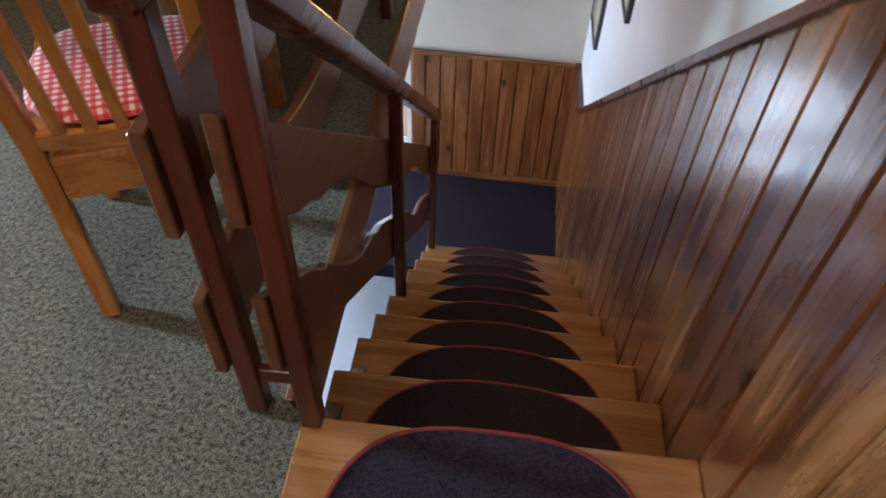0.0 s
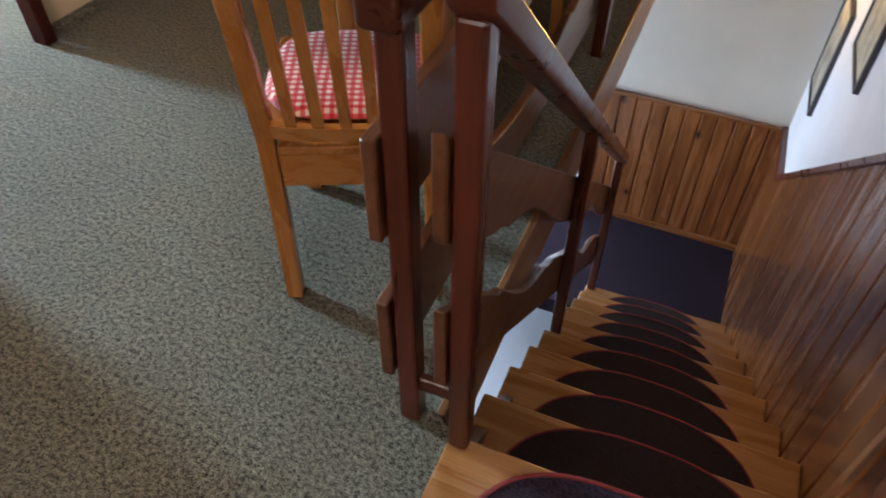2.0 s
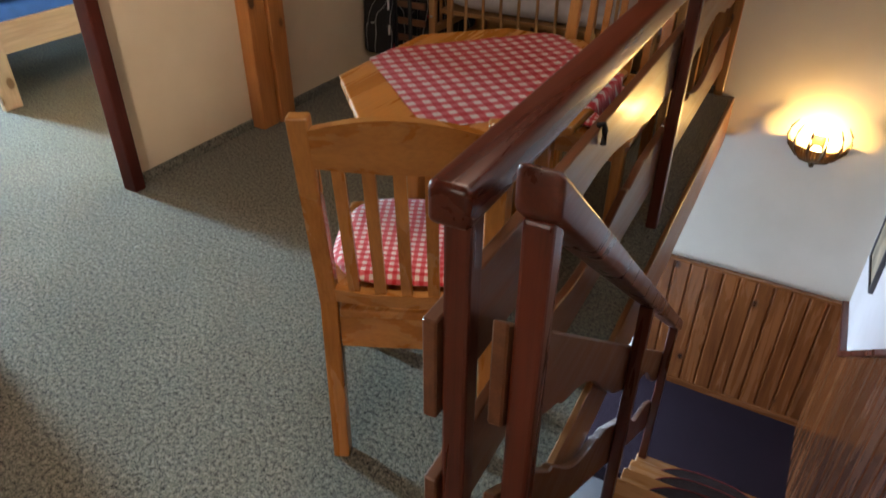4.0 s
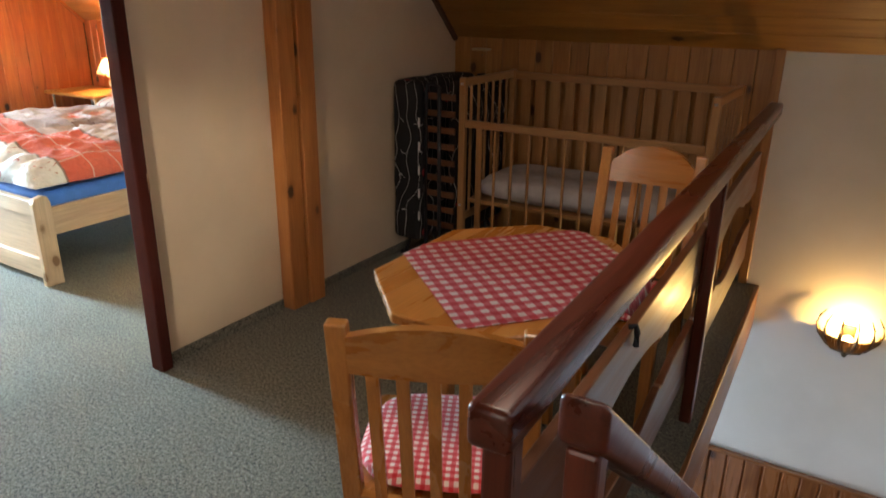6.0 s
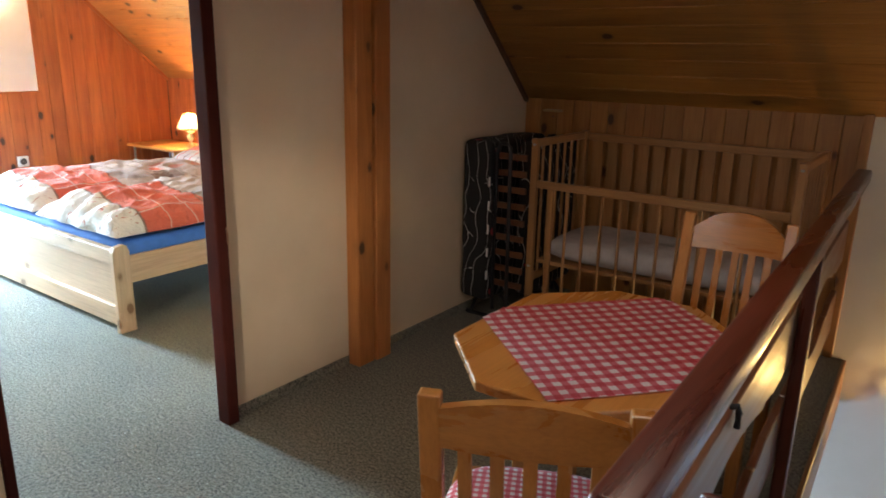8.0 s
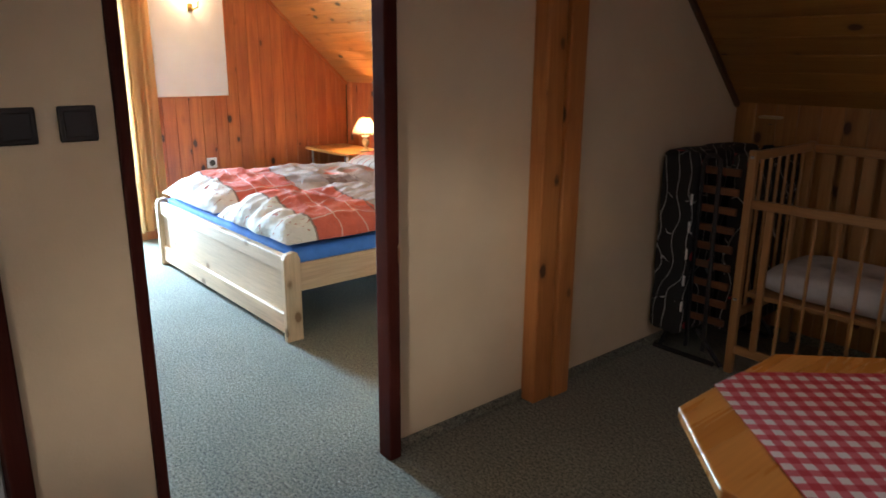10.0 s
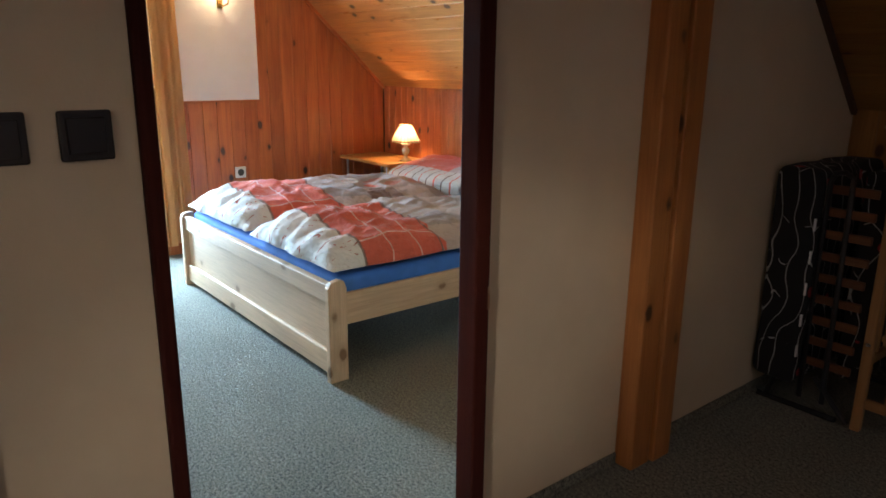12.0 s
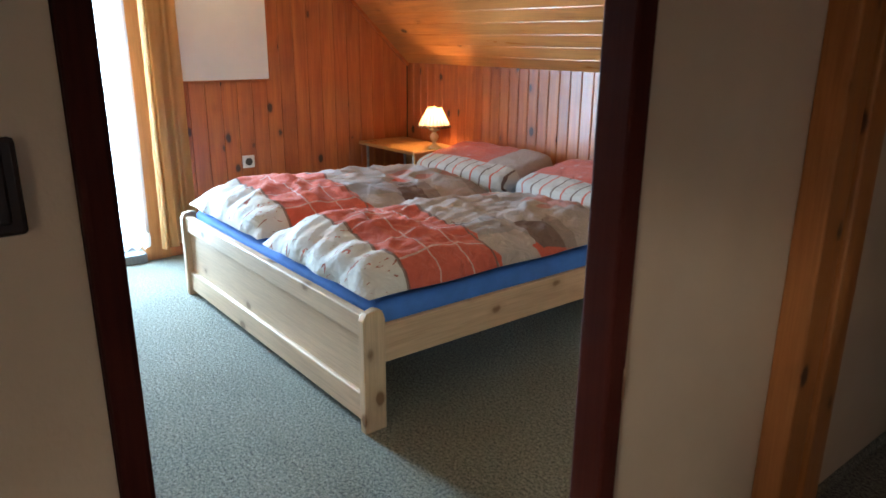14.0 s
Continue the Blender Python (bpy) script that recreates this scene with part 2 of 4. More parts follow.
GLASS = bpy.data.materials.new("clear_glass")
GLASS.use_nodes = True
gb = GLASS.node_tree.nodes["Principled BSDF"]
gb.inputs["Transmission Weight"].default_value, gb.inputs["Roughness"].default_value, gb.inputs["IOR"].default_value = 1.0, 0.02, 1.1


def object_xy(t):
    co = t.nodes.new("ShaderNodeTexCoord")
    wob = node(t, "TexNoise", Scale=5.0, Detail=2.0)
    t.links.new(co.outputs["Object"], wob.inputs["Vector"])
    s = t.nodes.new("ShaderNodeSeparateXYZ")
    t.links.new(co.outputs["Object"], s.inputs[0])
    return co.outputs["Object"], s.outputs[0], s.outputs[1], wob.outputs[0]


def make_gingham(name, period):
    m, t, b = nodes_of(name, 0.9)
    vec, x, y, wob = object_xy(t)
    shift = math_node(t, "MULTIPLY", wob, period * 0.35)
    bars = [math_node(t, "LESS_THAN", math_node(t, "FRACT", math_node(t, "DIVIDE", math_node(t, "ADD", v, shift), period)), 0.5) for v in (x, y)]
    k = math_node(t, "MULTIPLY", math_node(t, "ADD", *bars), 0.5)
    tone = ramp(t, k, [(0.0, (0.74, 0.61, 0.56)), (0.3, (0.62, 0.10, 0.11)), (0.8, (0.52, 0.012, 0.020))], True)
    weave = noise_of(t, vec, 600, 2)
    tone = mix(t, 0.6, tone, ramp(t, weave, [(0.3, (0.8,) * 3), (0.7, (1.1,) * 3)]), "MULTIPLY")
    t.links.new(tone, b.inputs["Base Color"])
    b.inputs["Sheen Weight"].default_value = 0.15
    bump(t, b, weave, 0.3, 0.001)
    return m


GINGHAM = make_gingham("red_gingham_tablecloth", 0.038)
GINGHAM_SMALL = make_gingham("red_gingham_pad", 0.020)


def make_duvet(name, pillow=False):
    """Printed bed linen: a pale end with dark dashes, coral blocks with fine white lines, brown and grey squares."""
    m, t, b = nodes_of(name, 0.92)
    vec, x, y, wob = object_xy(t)
    warp = math_node(t, "MULTIPLY", math_node(t, "SUBTRACT", wob, 0.5), 0.06)
    u, v = math_node(t, "ADD", x, warp), math_node(t, "ADD", y, warp)
    pale, coral, taupe, brown, grey = (0.60, 0.575, 0.56), (0.52, 0.095, 0.058), (0.40, 0.33, 0.31), (0.15, 0.09, 0.075), (0.30, 0.26, 0.26)
    line = math_node(t, "MAXIMUM", *[math_node(t, "LESS_THAN", math_node(t, "FRACT", math_node(t, "MULTIPLY", w, 6.5)), 0.05) for w in (u, v)])
    if pillow:
        dash = math_node(t, "LESS_THAN", math_node(t, "FRACT", math_node(t, "MULTIPLY", u, 13.0)), 0.15)
        odd = math_node(t, "LESS_THAN", math_node(t, "FRACT", math_node(t, "MULTIPLY", u, 6.5)), 0.5)
        pale = (0.50, 0.465, 0.43)
        edge = mix(t, dash, pale, mix(t, odd, brown, coral))
        star = node(t, "TexVoronoi", Scale=9.0)
        t.links.new(vec, star.inputs["Vector"])
        top = mix(t, math_node(t, "MULTIPLY", math_node(t, "LESS_THAN", star.outputs["Distance"], 0.13), 0.4), coral, pale)
        side = math_node(t, "GREATER_THAN", u, 0.16)
        top = mix(t, side, top, taupe)
        tone = mix(t, math_node(t, "LESS_THAN", v, -0.10), top, edge)
    else:
        cells = node(t, "TexVoronoi", Scale=4.3, Randomness=0.25)
        cells.distance = "CHEBYCHEV"
        t.links.new(vec, cells.inputs["Vector"])
        sep = t.nodes.new("ShaderNodeSeparateColor")
        t.links.new(cells.outputs["Color"], sep.inputs[0])
        patch = ramp(t, sep.outputs[0], [(0.0, taupe), (0.42, grey), (0.62, coral), (0.76, taupe), (0.88, brown)], True)
        ring = math_node(t, "LESS_THAN", cells.outputs["Distance"], 0.16)
        patch = mix(t, math_node(t, "MULTIPLY", ring, 0.45), patch, pale)
        dashes = noise_of(t, stretched(t, vec, (34, 11, 9)), 1.0, 2, 1.5)
        foot = mix(t, math_node(t, "GREATER_THAN", dashes, 0.645), pale, mix(t, wob, brown, coral))
        block = mix(t, math_node(t, "MULTIPLY", line, 0.5), coral, pale)
        tone = mix(t, math_node(t, "GREATER_THAN", v, 0.17), foot, block)
        tone = mix(t, math_node(t, "GREATER_THAN", v, 0.60), tone, patch)
        seam = math_node(t, "MAXIMUM", *[math_node(t, "LESS_THAN", math_node(t, "ABSOLUTE", math_node(t, "SUBTRACT", v, s)), 0.006) for s in (0.17, 0.60)])
        tone = mix(t, math_node(t, "MULTIPLY", seam, 0.8), tone, brown)
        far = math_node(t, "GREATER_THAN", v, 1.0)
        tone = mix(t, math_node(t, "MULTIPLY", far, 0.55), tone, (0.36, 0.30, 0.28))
    t.links.new(tone, b.inputs["Base Color"])
    b.inputs["Sheen Weight"].default_value = 0.15
    bump(t, b, noise_of(t, vec, 20, 5, 1.2), 0.8, 0.016)
    return m


DUVET, PILLOW = make_duvet("printed_duvet_cloth"), make_duvet("printed_pillow_cloth", True)


def make_ticking():
    """Black quilted cover with white looping stalks and a few red spots."""
    m, t, b = nodes_of("black_floral_ticking", 0.85)
    p = t.nodes.new("ShaderNodeNewGeometry").outputs["Position"]
    axes = t.nodes.new("ShaderNodeSeparateXYZ")
    t.links.new(p, axes.inputs[0])
    across = math_node(t, "ADD", axes.outputs[0], axes.outputs[1])
    sway = noise_of(t, stretched(t, p, (3.6, 3.6, 3.4)), 1.0, 1)
    bend = math_node(t, "ADD", across, math_node(t, "MULTIPLY", sway, 0.30))
    stalk = math_node(t, "LESS_THAN", math_node(t, "ABSOLUTE", math_node(t, "SUBTRACT", math_node(t, "FRACT", math_node(t, "DIVIDE", bend, 0.075)), 0.5)), 0.026)
    twig_bend = math_node(t, "ADD", axes.outputs[2], math_node(t, "MULTIPLY", noise_of(t, p, 9.0, 1), 0.30))
    twig = math_node(t, "LESS_THAN", math_node(t, "ABSOLUTE", math_node(t, "SUBTRACT", math_node(t, "FRACT", math_node(t, "DIVIDE", twig_bend, 0.17)), 0.5)), 0.022)
    gaps = math_node(t, "GREATER_THAN", noise_of(t, p, 17.0, 1), 0.56)
    stalk = math_node(t, "MAXIMUM", stalk, math_node(t, "MULTIPLY", twig, gaps))
    vo = node(t, "TexVoronoi", Scale=13.0)
    t.links.new(p, vo.inputs["Vector"])
    sep = t.nodes.new("ShaderNodeSeparateColor")
    t.links.new(vo.outputs["Color"], sep.inputs[0])
    spot = math_node(t, "MULTIPLY", math_node(t, "LESS_THAN", vo.outputs["Distance"], 0.28), math_node(t, "LESS_THAN", sep.outputs[1], 0.16))
    tone = mix(t, spot, (0.008, 0.007, 0.008), (0.34, 0.02, 0.03))
    tone = mix(t, math_node(t, "MULTIPLY", stalk, 0.8), tone, (0.5, 0.48, 0.46))
    t.links.new(tone, b.inputs["Base Color"])
    bump(t, b, noise_of(t, p, 14, 3), 0.5, 0.012)
    return m


TICKING = make_ticking()

# ---- mesh helpers ----
BASE = {}


def thing(name, label, category, at=(0, 0, 0), m=None, group="", kind=""):
    ob = new(name)
    ob.empty_display_size = 0.1
    ob.matrix_basis = (m or Matrix()) @ Matrix.Translation(at)
    BASE[ob] = Vector(at)
    return tagged(ob, label, category, group, kind)


def finish(name, bm, material, smooth):
    bmesh.ops.recalc_face_normals(bm, faces=bm.faces)
    me = bpy.data.meshes.new(name)
    bm.to_mesh(me)
    bm.free()
    me.materials.append(material)
    if smooth:
        me.polygons.foreach_set("use_smooth", [True] * len(me.polygons))
        me.set_sharp_from_angle(angle=radians(smooth if smooth > 1 else 40))
    return me


def part(name, bm, material, parent, label="", smooth=0):
    base = BASE[parent]
    bmesh.ops.translate(bm, vec=-base, verts=bm.verts)
    ob = new(name, finish(name, bm, material, smooth))
    ob.parent = parent
    BASE[ob] = base
    return tagged(ob, label)


def structure(name, bm, material, label="", category="", m=None, smooth=0):
    ob = new(name, finish(name, bm, material, smooth))
    if m:
        ob.matrix_basis = m
    BASE[ob] = Vector()
    return tagged(ob, label, category, kind="structure")


def box(x0, x1, y0, y1, z0, z1, bevel=0.0, seg=1, bm=None):
    b = bmesh.new()
    bmesh.ops.create_cube(b, size=1, matrix=Matrix.Translation(((x0 + x1) / 2, (y0 + y1) / 2, (z0 + z1) / 2)) @ Matrix.Diagonal((x1 - x0, y1 - y0, z1 - z0, 1)))
    if bevel:
        bmesh.ops.bevel(b, geom=b.edges[:], offset=bevel, segments=seg, affect="EDGES", profile=0.5)
    return b if bm is None else joined(bm, b)


def joined(a, b):
    me = bpy.data.meshes.new("tmp")
    b.to_mesh(me)
    b.free()
    a.from_mesh(me)
    bpy.data.meshes.remove(me)
    return a


def prism(axis, pts, a0, a1, bevel=0.0, seg=1):
    """A flat outline pushed along an axis: x takes (y, z), y takes (x, z), z takes (x, y)."""
    b = bmesh.new()
    put = {"x": lambda p, a: (a, p[0], p[1]), "y": lambda p, a: (p[0], a, p[1]), "z": lambda p, a: (p[0], p[1], a)}[axis]
    lo, hi = [b.verts.new(put(p, a0)) for p in pts], [b.verts.new(put(p, a1)) for p in pts]
    n = len(pts)
    for k in range(n):
        b.faces.new((lo[k], lo[(k + 1) % n], hi[(k + 1) % n], hi[k]))
    b.faces.new(lo[::-1])
    b.faces.new(hi)
    bmesh.ops.recalc_face_normals(b, faces=b.faces)
    if bevel:
        bmesh.ops.bevel(b, geom=b.edges[:], offset=bevel, segments=seg, affect="EDGES", profile=0.5)
    return b


def tube(points, r, seg=8, bm=None, closed=False):
    b = bm or bmesh.new()
    pts = [Vector(p) for p in points]
    rings = []
    n = len(pts)
    for k, p in enumerate(pts):
        d = (pts[(k + 1) % n] - pts[k - 1]) if closed else (pts[min(k + 1, n - 1)] - pts[max(k - 1, 0)])
        q = d.to_track_quat("Z", "Y")
        rk = r[k] if isinstance(r, (list, tuple)) else r
        rings.append([b.verts.new(p + q @ Vector((rk * math.cos(a), rk * math.sin(a), 0))) for a in [2 * math.pi * j / seg for j in range(seg)]])
    for k in range(n if closed else n - 1):
        r0, r1 = rings[k], rings[(k + 1) % n]
        for j in range(seg):
            b.faces.new((r0[j], r0[(j + 1) % seg], r1[(j + 1) % seg], r1[j]))
    if not closed:
        b.faces.new(rings[0][::-1])
        b.faces.new(rings[-1])
    return b


def lathe(profile, at, seg=24, pleat=0.0, half=False):
    b = bmesh.new()
    rings = []
    span = math.pi if half else 2 * math.pi
    cnt = seg + 1 if half else seg
    for r, z in profile:
        rings.append([b.verts.new((at[0] + r * (1 + pleat * (j % 2)) * math.cos(math.pi + span * j / seg), at[1] + r * (1 + pleat * (j % 2)) * math.sin(math.pi + span * j / seg), at[2] + z)) for j in range(cnt)])
    for k in range(len(rings) - 1):
        for j in range(seg):
            jj = j + 1 if half else (j + 1) % seg
            b.faces.new((rings[k][j], rings[k][jj], rings[k + 1][jj], rings[k + 1][j]))
    return b


def plank(width, low, high_l, high_r, thick, place, groove=0.004):
    """A board with chamfered long edges. place maps (across, up, out) to the world."""
    b = bmesh.new()
    prof = [(0, 0), (0, thick - groove), (groove, thick), (width - groove, thick), (width, thick - groove), (width, 0)]
    lo = [b.verts.new(place(u, low, d)) for u, d in prof]
    hi = [b.verts.new(place(u, high_l + (high_r - high_l) * u / width, d)) for u, d in prof]
    n = len(prof)
    for k in range(n):
        b.faces.new((lo[k], lo[(k + 1) % n], hi[(k + 1) % n], hi[k]))
    b.faces.new(lo[::-1])
    b.faces.new(hi)
    return b


def clad(parent, name, count, width, thick, material, place_of, low, top_of, groove=0.004):
    """A row of boards under a wall. place_of(u0) gives the placing for the board that starts at u0."""
    for k in range(count):
        u0 = k * width
        b = plank(width - 0.0015, low(u0) if callable(low) else low, top_of(u0), top_of(u0 + width), thick, place_of(u0), groove)
        part(name, b, material, parent)

# ---- setting ----
# the stairwell stands at a slight angle to the bedroom wall
S = Matrix.Translation((0, 0.45, 0)) @ pose(0, 0, 0, 0, 0, 1.7) @ Matrix.Translation((0, -0.45, 0))
RISE, RUN, NOSE, LAND = 0.20, 0.244, 0.447, -2.0
EDGE, STAIR_R = -0.085, 0.74
KNEE_Y, KNEE_Z, PITCH, TOP = 3.555, 1.19, 0.92, 2.36
BREAK_Y = KNEE_Y - (TOP - KNEE_Z) / PITCH
HALL_X, BED_X, END_X = -2.10, -2.20, -5.85


SOUTH_Y = -0.75


def roof(y):
    return min(TOP, KNEE_Z + PITCH * (KNEE_Y - y))


# floors
fl = prism("z", [(-5.86, -2.6), (0.9, -2.6), (0.9, 0.10), (EDGE + 0.01, 0.10), (EDGE + 0.01, 0.44), (EDGE - 0.030, 0.47), (EDGE - 0.122, 3.56), (-5.86, 3.56)], -0.22, 0.0)
floor = structure("floor", fl, CARPET, "grey-green flecked loop carpet through hall and bedroom", "floor")
structure("floor_downstairs", box(-3.2, 0.9, -2.7, 3.7, -2.9, -2.8), PALE, "pale tiled floor of the storey below", "floor")
structure("landing", box(-1.1, STAIR_R, 2.62, 3.75, LAND - 0.12, LAND), PURPLE_SHADED, "plum carpet on the lower stair landing", "landing", m=S)
structure("trim_floor_edge", box(EDGE - 0.040, EDGE - 0.021, 0.475, 3.545, -0.24, 0.006, 0.003), EDGE_WOOD["y"], "wooden edge board of the stair opening", "trim", m=S)

# walls of the hall and the bedroom
wall_door = structure("wall_west", box(-2.128, HALL_X, 1.322, KNEE_Y + 0.018, 0, TOP), CREAM, "cream plastered partition between hall and bedroom", "wall")
joinery = box(-2.12, -2.035, 0.16, 0.462, 0, TOP)
box(BED_X, -2.05, -0.62, 0.16, 2.06, TOP, bm=joinery)
box(BED_X, -2.05, -2.6, -0.62, 0, TOP, bm=joinery)
box(-2.12, -2.05, 0.462, 1.338, 2.09, TOP, bm=joinery)
structure("wall_west_switches", joinery, CREAM, "cream plastered wall between the two doorways", "wall")
structure("wall_south", box(-2.12, 0.9, -2.72, -2.6, -2.9, 0.90), CREAM, "plain cream knee wall behind", "wall")
structure("wall_bedroom_south", box(-6.0, BED_X, -1.5, -1.4, -0.2, TOP), CREAM, "plain cream wall of the bedroom", "wall")
structure("wall_bedroom_west_low", box(-6.0, END_X - 0.02, -1.4, 0.28, -0.2, TOP), CREAM, "plain wall beside the balcony door", "wall")
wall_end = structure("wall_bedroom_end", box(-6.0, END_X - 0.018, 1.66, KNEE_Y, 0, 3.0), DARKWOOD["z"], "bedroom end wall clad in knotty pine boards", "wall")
structure("wall_above_window", box(-6.0, END_X - 0.02, 0.28, 1.66, 2.10, 2.6), CREAM, "plain wall over the balcony door", "wall")
wall_knee = structure("wall_north", box(-6.0, -0.275, KNEE_Y + 0.018, KNEE_Y + 0.12, -0.2, 1.35), DARKWOOD["z"], "low knee wall clad in upright pine boards", "wall")
b = box(-0.262, 0.9, KNEE_Y, KNEE_Y + 0.12, -0.22, 1.35)
box(-0.43, 0.9, KNEE_Y, KNEE_Y + 0.12, -2.9, -0.22, bm=b)
structure("wall_stair_end", b, OFFWHITE, "white plastered end wall over the stair", "wall")
b = box(-3.2, -1.27, KNEE_Y + 0.01, KNEE_Y + 0.12, -2.9, -0.22)
box(-1.27, -0.43, KNEE_Y + 0.01, KNEE_Y + 0.12, -2.9, -1.74, bm=b)
box(-1.27, -0.43, KNEE_Y + 0.01, KNEE_Y + 0.12, -0.90, -0.22, bm=b)
structure("wall_stair_below", b, WHITE, "white plastered wall of the storey below", "wall")
wall_right = structure("wall_stair_side", box(STAIR_R, STAIR_R + 0.12, -2.75, 3.8, -2.9, TOP), WHITE, "white plastered wall along the stair", "wall", m=S)
b = box(-1.80, -1.70, -2.7, 2.08, -2.9, -0.22)
box(-1.80, -1.70, 3.42, 3.7, -2.9, -0.22, bm=b)
box(-1.80, -1.70, 2.08, 3.42, -2.9, -1.95, bm=b)
box(-1.80, -1.70, 2.08, 3.42, -0.75, -0.22, bm=b)
structure("wall_downstairs_west", b, WHITE, "white wall with a window opening, storey below", "wall")

# ceilings: boards along the ridge
def board_ceiling(x0, x1, step, south, holes=(), groove=0.003):
    bm = bmesh.new()
    slope = math.hypot(1, PITCH)
    length = (KNEE_Y - BREAK_Y) * slope
    n = math.ceil(length / step)
    up = Vector((0, -1 / slope, PITCH / slope))
    out = Vector((0, -PITCH / slope, -1 / slope))
    for k in range(n):
        u0, u1 = k * step, min((k + 1) * step - 0.001, length)
        o = Vector((0, KNEE_Y, KNEE_Z)) + up * u0
        joined(bm, plank(u1 - u0, x0, x1, x1, 0.02, lambda u, v, d, o=o: o + up * u + out * (d - 0.02) + Vector((v, 0, 0)), groove))
    y = BREAK_Y
    while y > south:
        cuts = [(h[0], h[1]) for h in holes if y > h[2] and y - step < h[3]]
        ends = [x0, *(e for c in cuts for e in c), x1]
        for a, c in zip(ends[::2], ends[1::2]):
            joined(bm, plank(step - 0.001, a, c, c, 0.02, lambda u, v, d, y=y: Vector((v, y - u, TOP - d + 0.02)), 0.005))
        y -= step
    return bm


structure("ceiling", board_ceiling(HALL_X, 0.92, 0.115, SOUTH_Y, ((-0.87, -0.23, 0.98, 1.52), (-0.10, 0.54, 0.53, 1.47))), CEIL["x"], "sloping ceiling of varnished pine boards, hall", "ceiling")
structure("ceiling_bedroom", board_ceiling(END_X - 0.14, -2.12, 0.10, -1.4, (), 0.0025), BEDROOF["x"], "sloping ceiling of orange pine boards, bedroom", "ceiling")
slope_part = [(KNEE_Y + 0.3, KNEE_Z - 0.05), (KNEE_Y + 0.3, KNEE_Z + 0.05), (BREAK_Y, TOP + 0.35), (1.62, TOP + 0.35), (1.62, TOP + 0.05), (BREAK_Y, TOP + 0.05), (KNEE_Y + 0.02, KNEE_Z + 0.04)]
slab = prism("x", slope_part, -6.05, 0.95)
for a in ((-6.05, 0.95, -1.5, 0.88), (-6.05, -0.87, 0.88, 1.62), (-0.23, 0.95, 0.88, 1.62)):
    box(*a, TOP + 0.05, TOP + 0.35, bm=slab)
structure("roof_slab", slab, DARKWOOD["x"], "roof boarding above the ceiling", "roof")


# south slope of the hall, with a roof window in it
def south_z(y):
    return TOP + PITCH * (y - SOUTH_Y)


def south_slab(x0, x1, y0, y1, low, high):
    return prism("x", [(y0, south_z(y0) + low), (y1, south_z(y1) + low), (y1, south_z(y1) + high), (y0, south_z(y0) + high)], x0, x1)


WX0, WX1, WY0, WY1 = -0.756, 0.25, -2.30, -1.36
sb = south_slab(-2.2, WX0, -2.75, SOUTH_Y, 0, 0.13)
for a in ((WX1, 0.95, -2.75, SOUTH_Y), (WX0, WX1, -2.75, WY0), (WX0, WX1, WY1, SOUTH_Y)):
    joined(sb, south_slab(*a, 0, 0.13))
structure("ceiling_south", sb, CEIL["x"], "sloping pine ceiling behind, with a roof window", "ceiling")
rw = thing("window_3", "roof window in the sloping hall ceiling", "window", (-0.25, -1.83, 1.37), kind="structure")
for a in ((WX0 - 0.03, WX0 + 0.02, WY0, WY1), (WX1 - 0.02, WX1 + 0.03, WY0, WY1), (WX0 + 0.02, WX1 - 0.02, WY0 - 0.02, WY0 + 0.03), (WX0 + 0.02, WX1 - 0.02, WY1 - 0.03, WY1 + 0.02)):
    part("window_frame", south_slab(*a, -0.012, 0.04), PINE["y"], rw)
g = part("pane", south_slab(WX0 + 0.02, WX1 - 0.02, WY0 + 0.03, WY1 - 0.03, 0.018, 0.024), GLASS, rw)
g.visible_shadow = False

# flush window out of view, added to go with the stairwell fill
rw = thing("window_5", "added unseen roof window that fills the stairwell with light", "window", (0.22, 1.0, TOP), kind="structure")
for a in ((-0.13, -0.08, 0.42, 1.58), (0.52, 0.57, 0.42, 1.58), (-0.08, 0.52, 0.42, 0.55), (-0.08, 0.52, 1.45, 1.58)):
    part("window_frame", box(*a, TOP - 0.012, TOP + 0.03, 0.003), PINE["y"], rw)
g = part("pane", box(-0.08, 0.52, 0.55, 1.45, TOP + 0.020, TOP + 0.026), GLASS, rw)
g.visible_shadow = False

# unseen window added here, its deep shaft keeps the fill off the walls
rw = thing("window_6", "added unseen roof window, a deep shaft lighting the table", "window", (-0.55, 1.25, TOP + 0.35), kind="structure")
for a in ((-0.87, -0.83, 0.88, 1.62), (-0.27, -0.23, 0.88, 1.62), (-0.83, -0.27, 0.88, 0.92), (-0.83, -0.27, 1.58, 1.62)):
    part("window_frame", box(*a, TOP + 0.002, TOP + 0.38, 0.003), PINE["y"], rw)
g = part("pane", box(-0.83, -0.27, 0.92, 1.58, TOP + 0.345, TOP + 0.351), GLASS, rw)
g.visible_shadow = False

# boards on the knee wall, hall side and bedroom side
clad(wall_knee, "board", 17, 0.107, 0.018, KNEE["z"], lambda u0: (lambda u, v, d: Vector((HALL_X + 0.004 + u0 + u, KNEE_Y + 0.018 - d, v))), 0.0, lambda u: KNEE_Z + 0.03)
clad(wall_knee, "board", 42, 0.0868, 0.018, PINE["z"], lambda u0: (lambda u, v, d: Vector((END_X + u0 + u, KNEE_Y + 0.018 - d, v))), 0.0, lambda u: KNEE_Z + 0.03, 0.005)
clad(wall_end, "board", 18, 0.105, 0.018, PINE["z"], lambda u0: (lambda u, v, d: Vector((END_X - 0.018 + d, 1.662 + u0 + u, v))), 0.0, lambda u: roof(1.662 + u) + 0.03, 0.003)
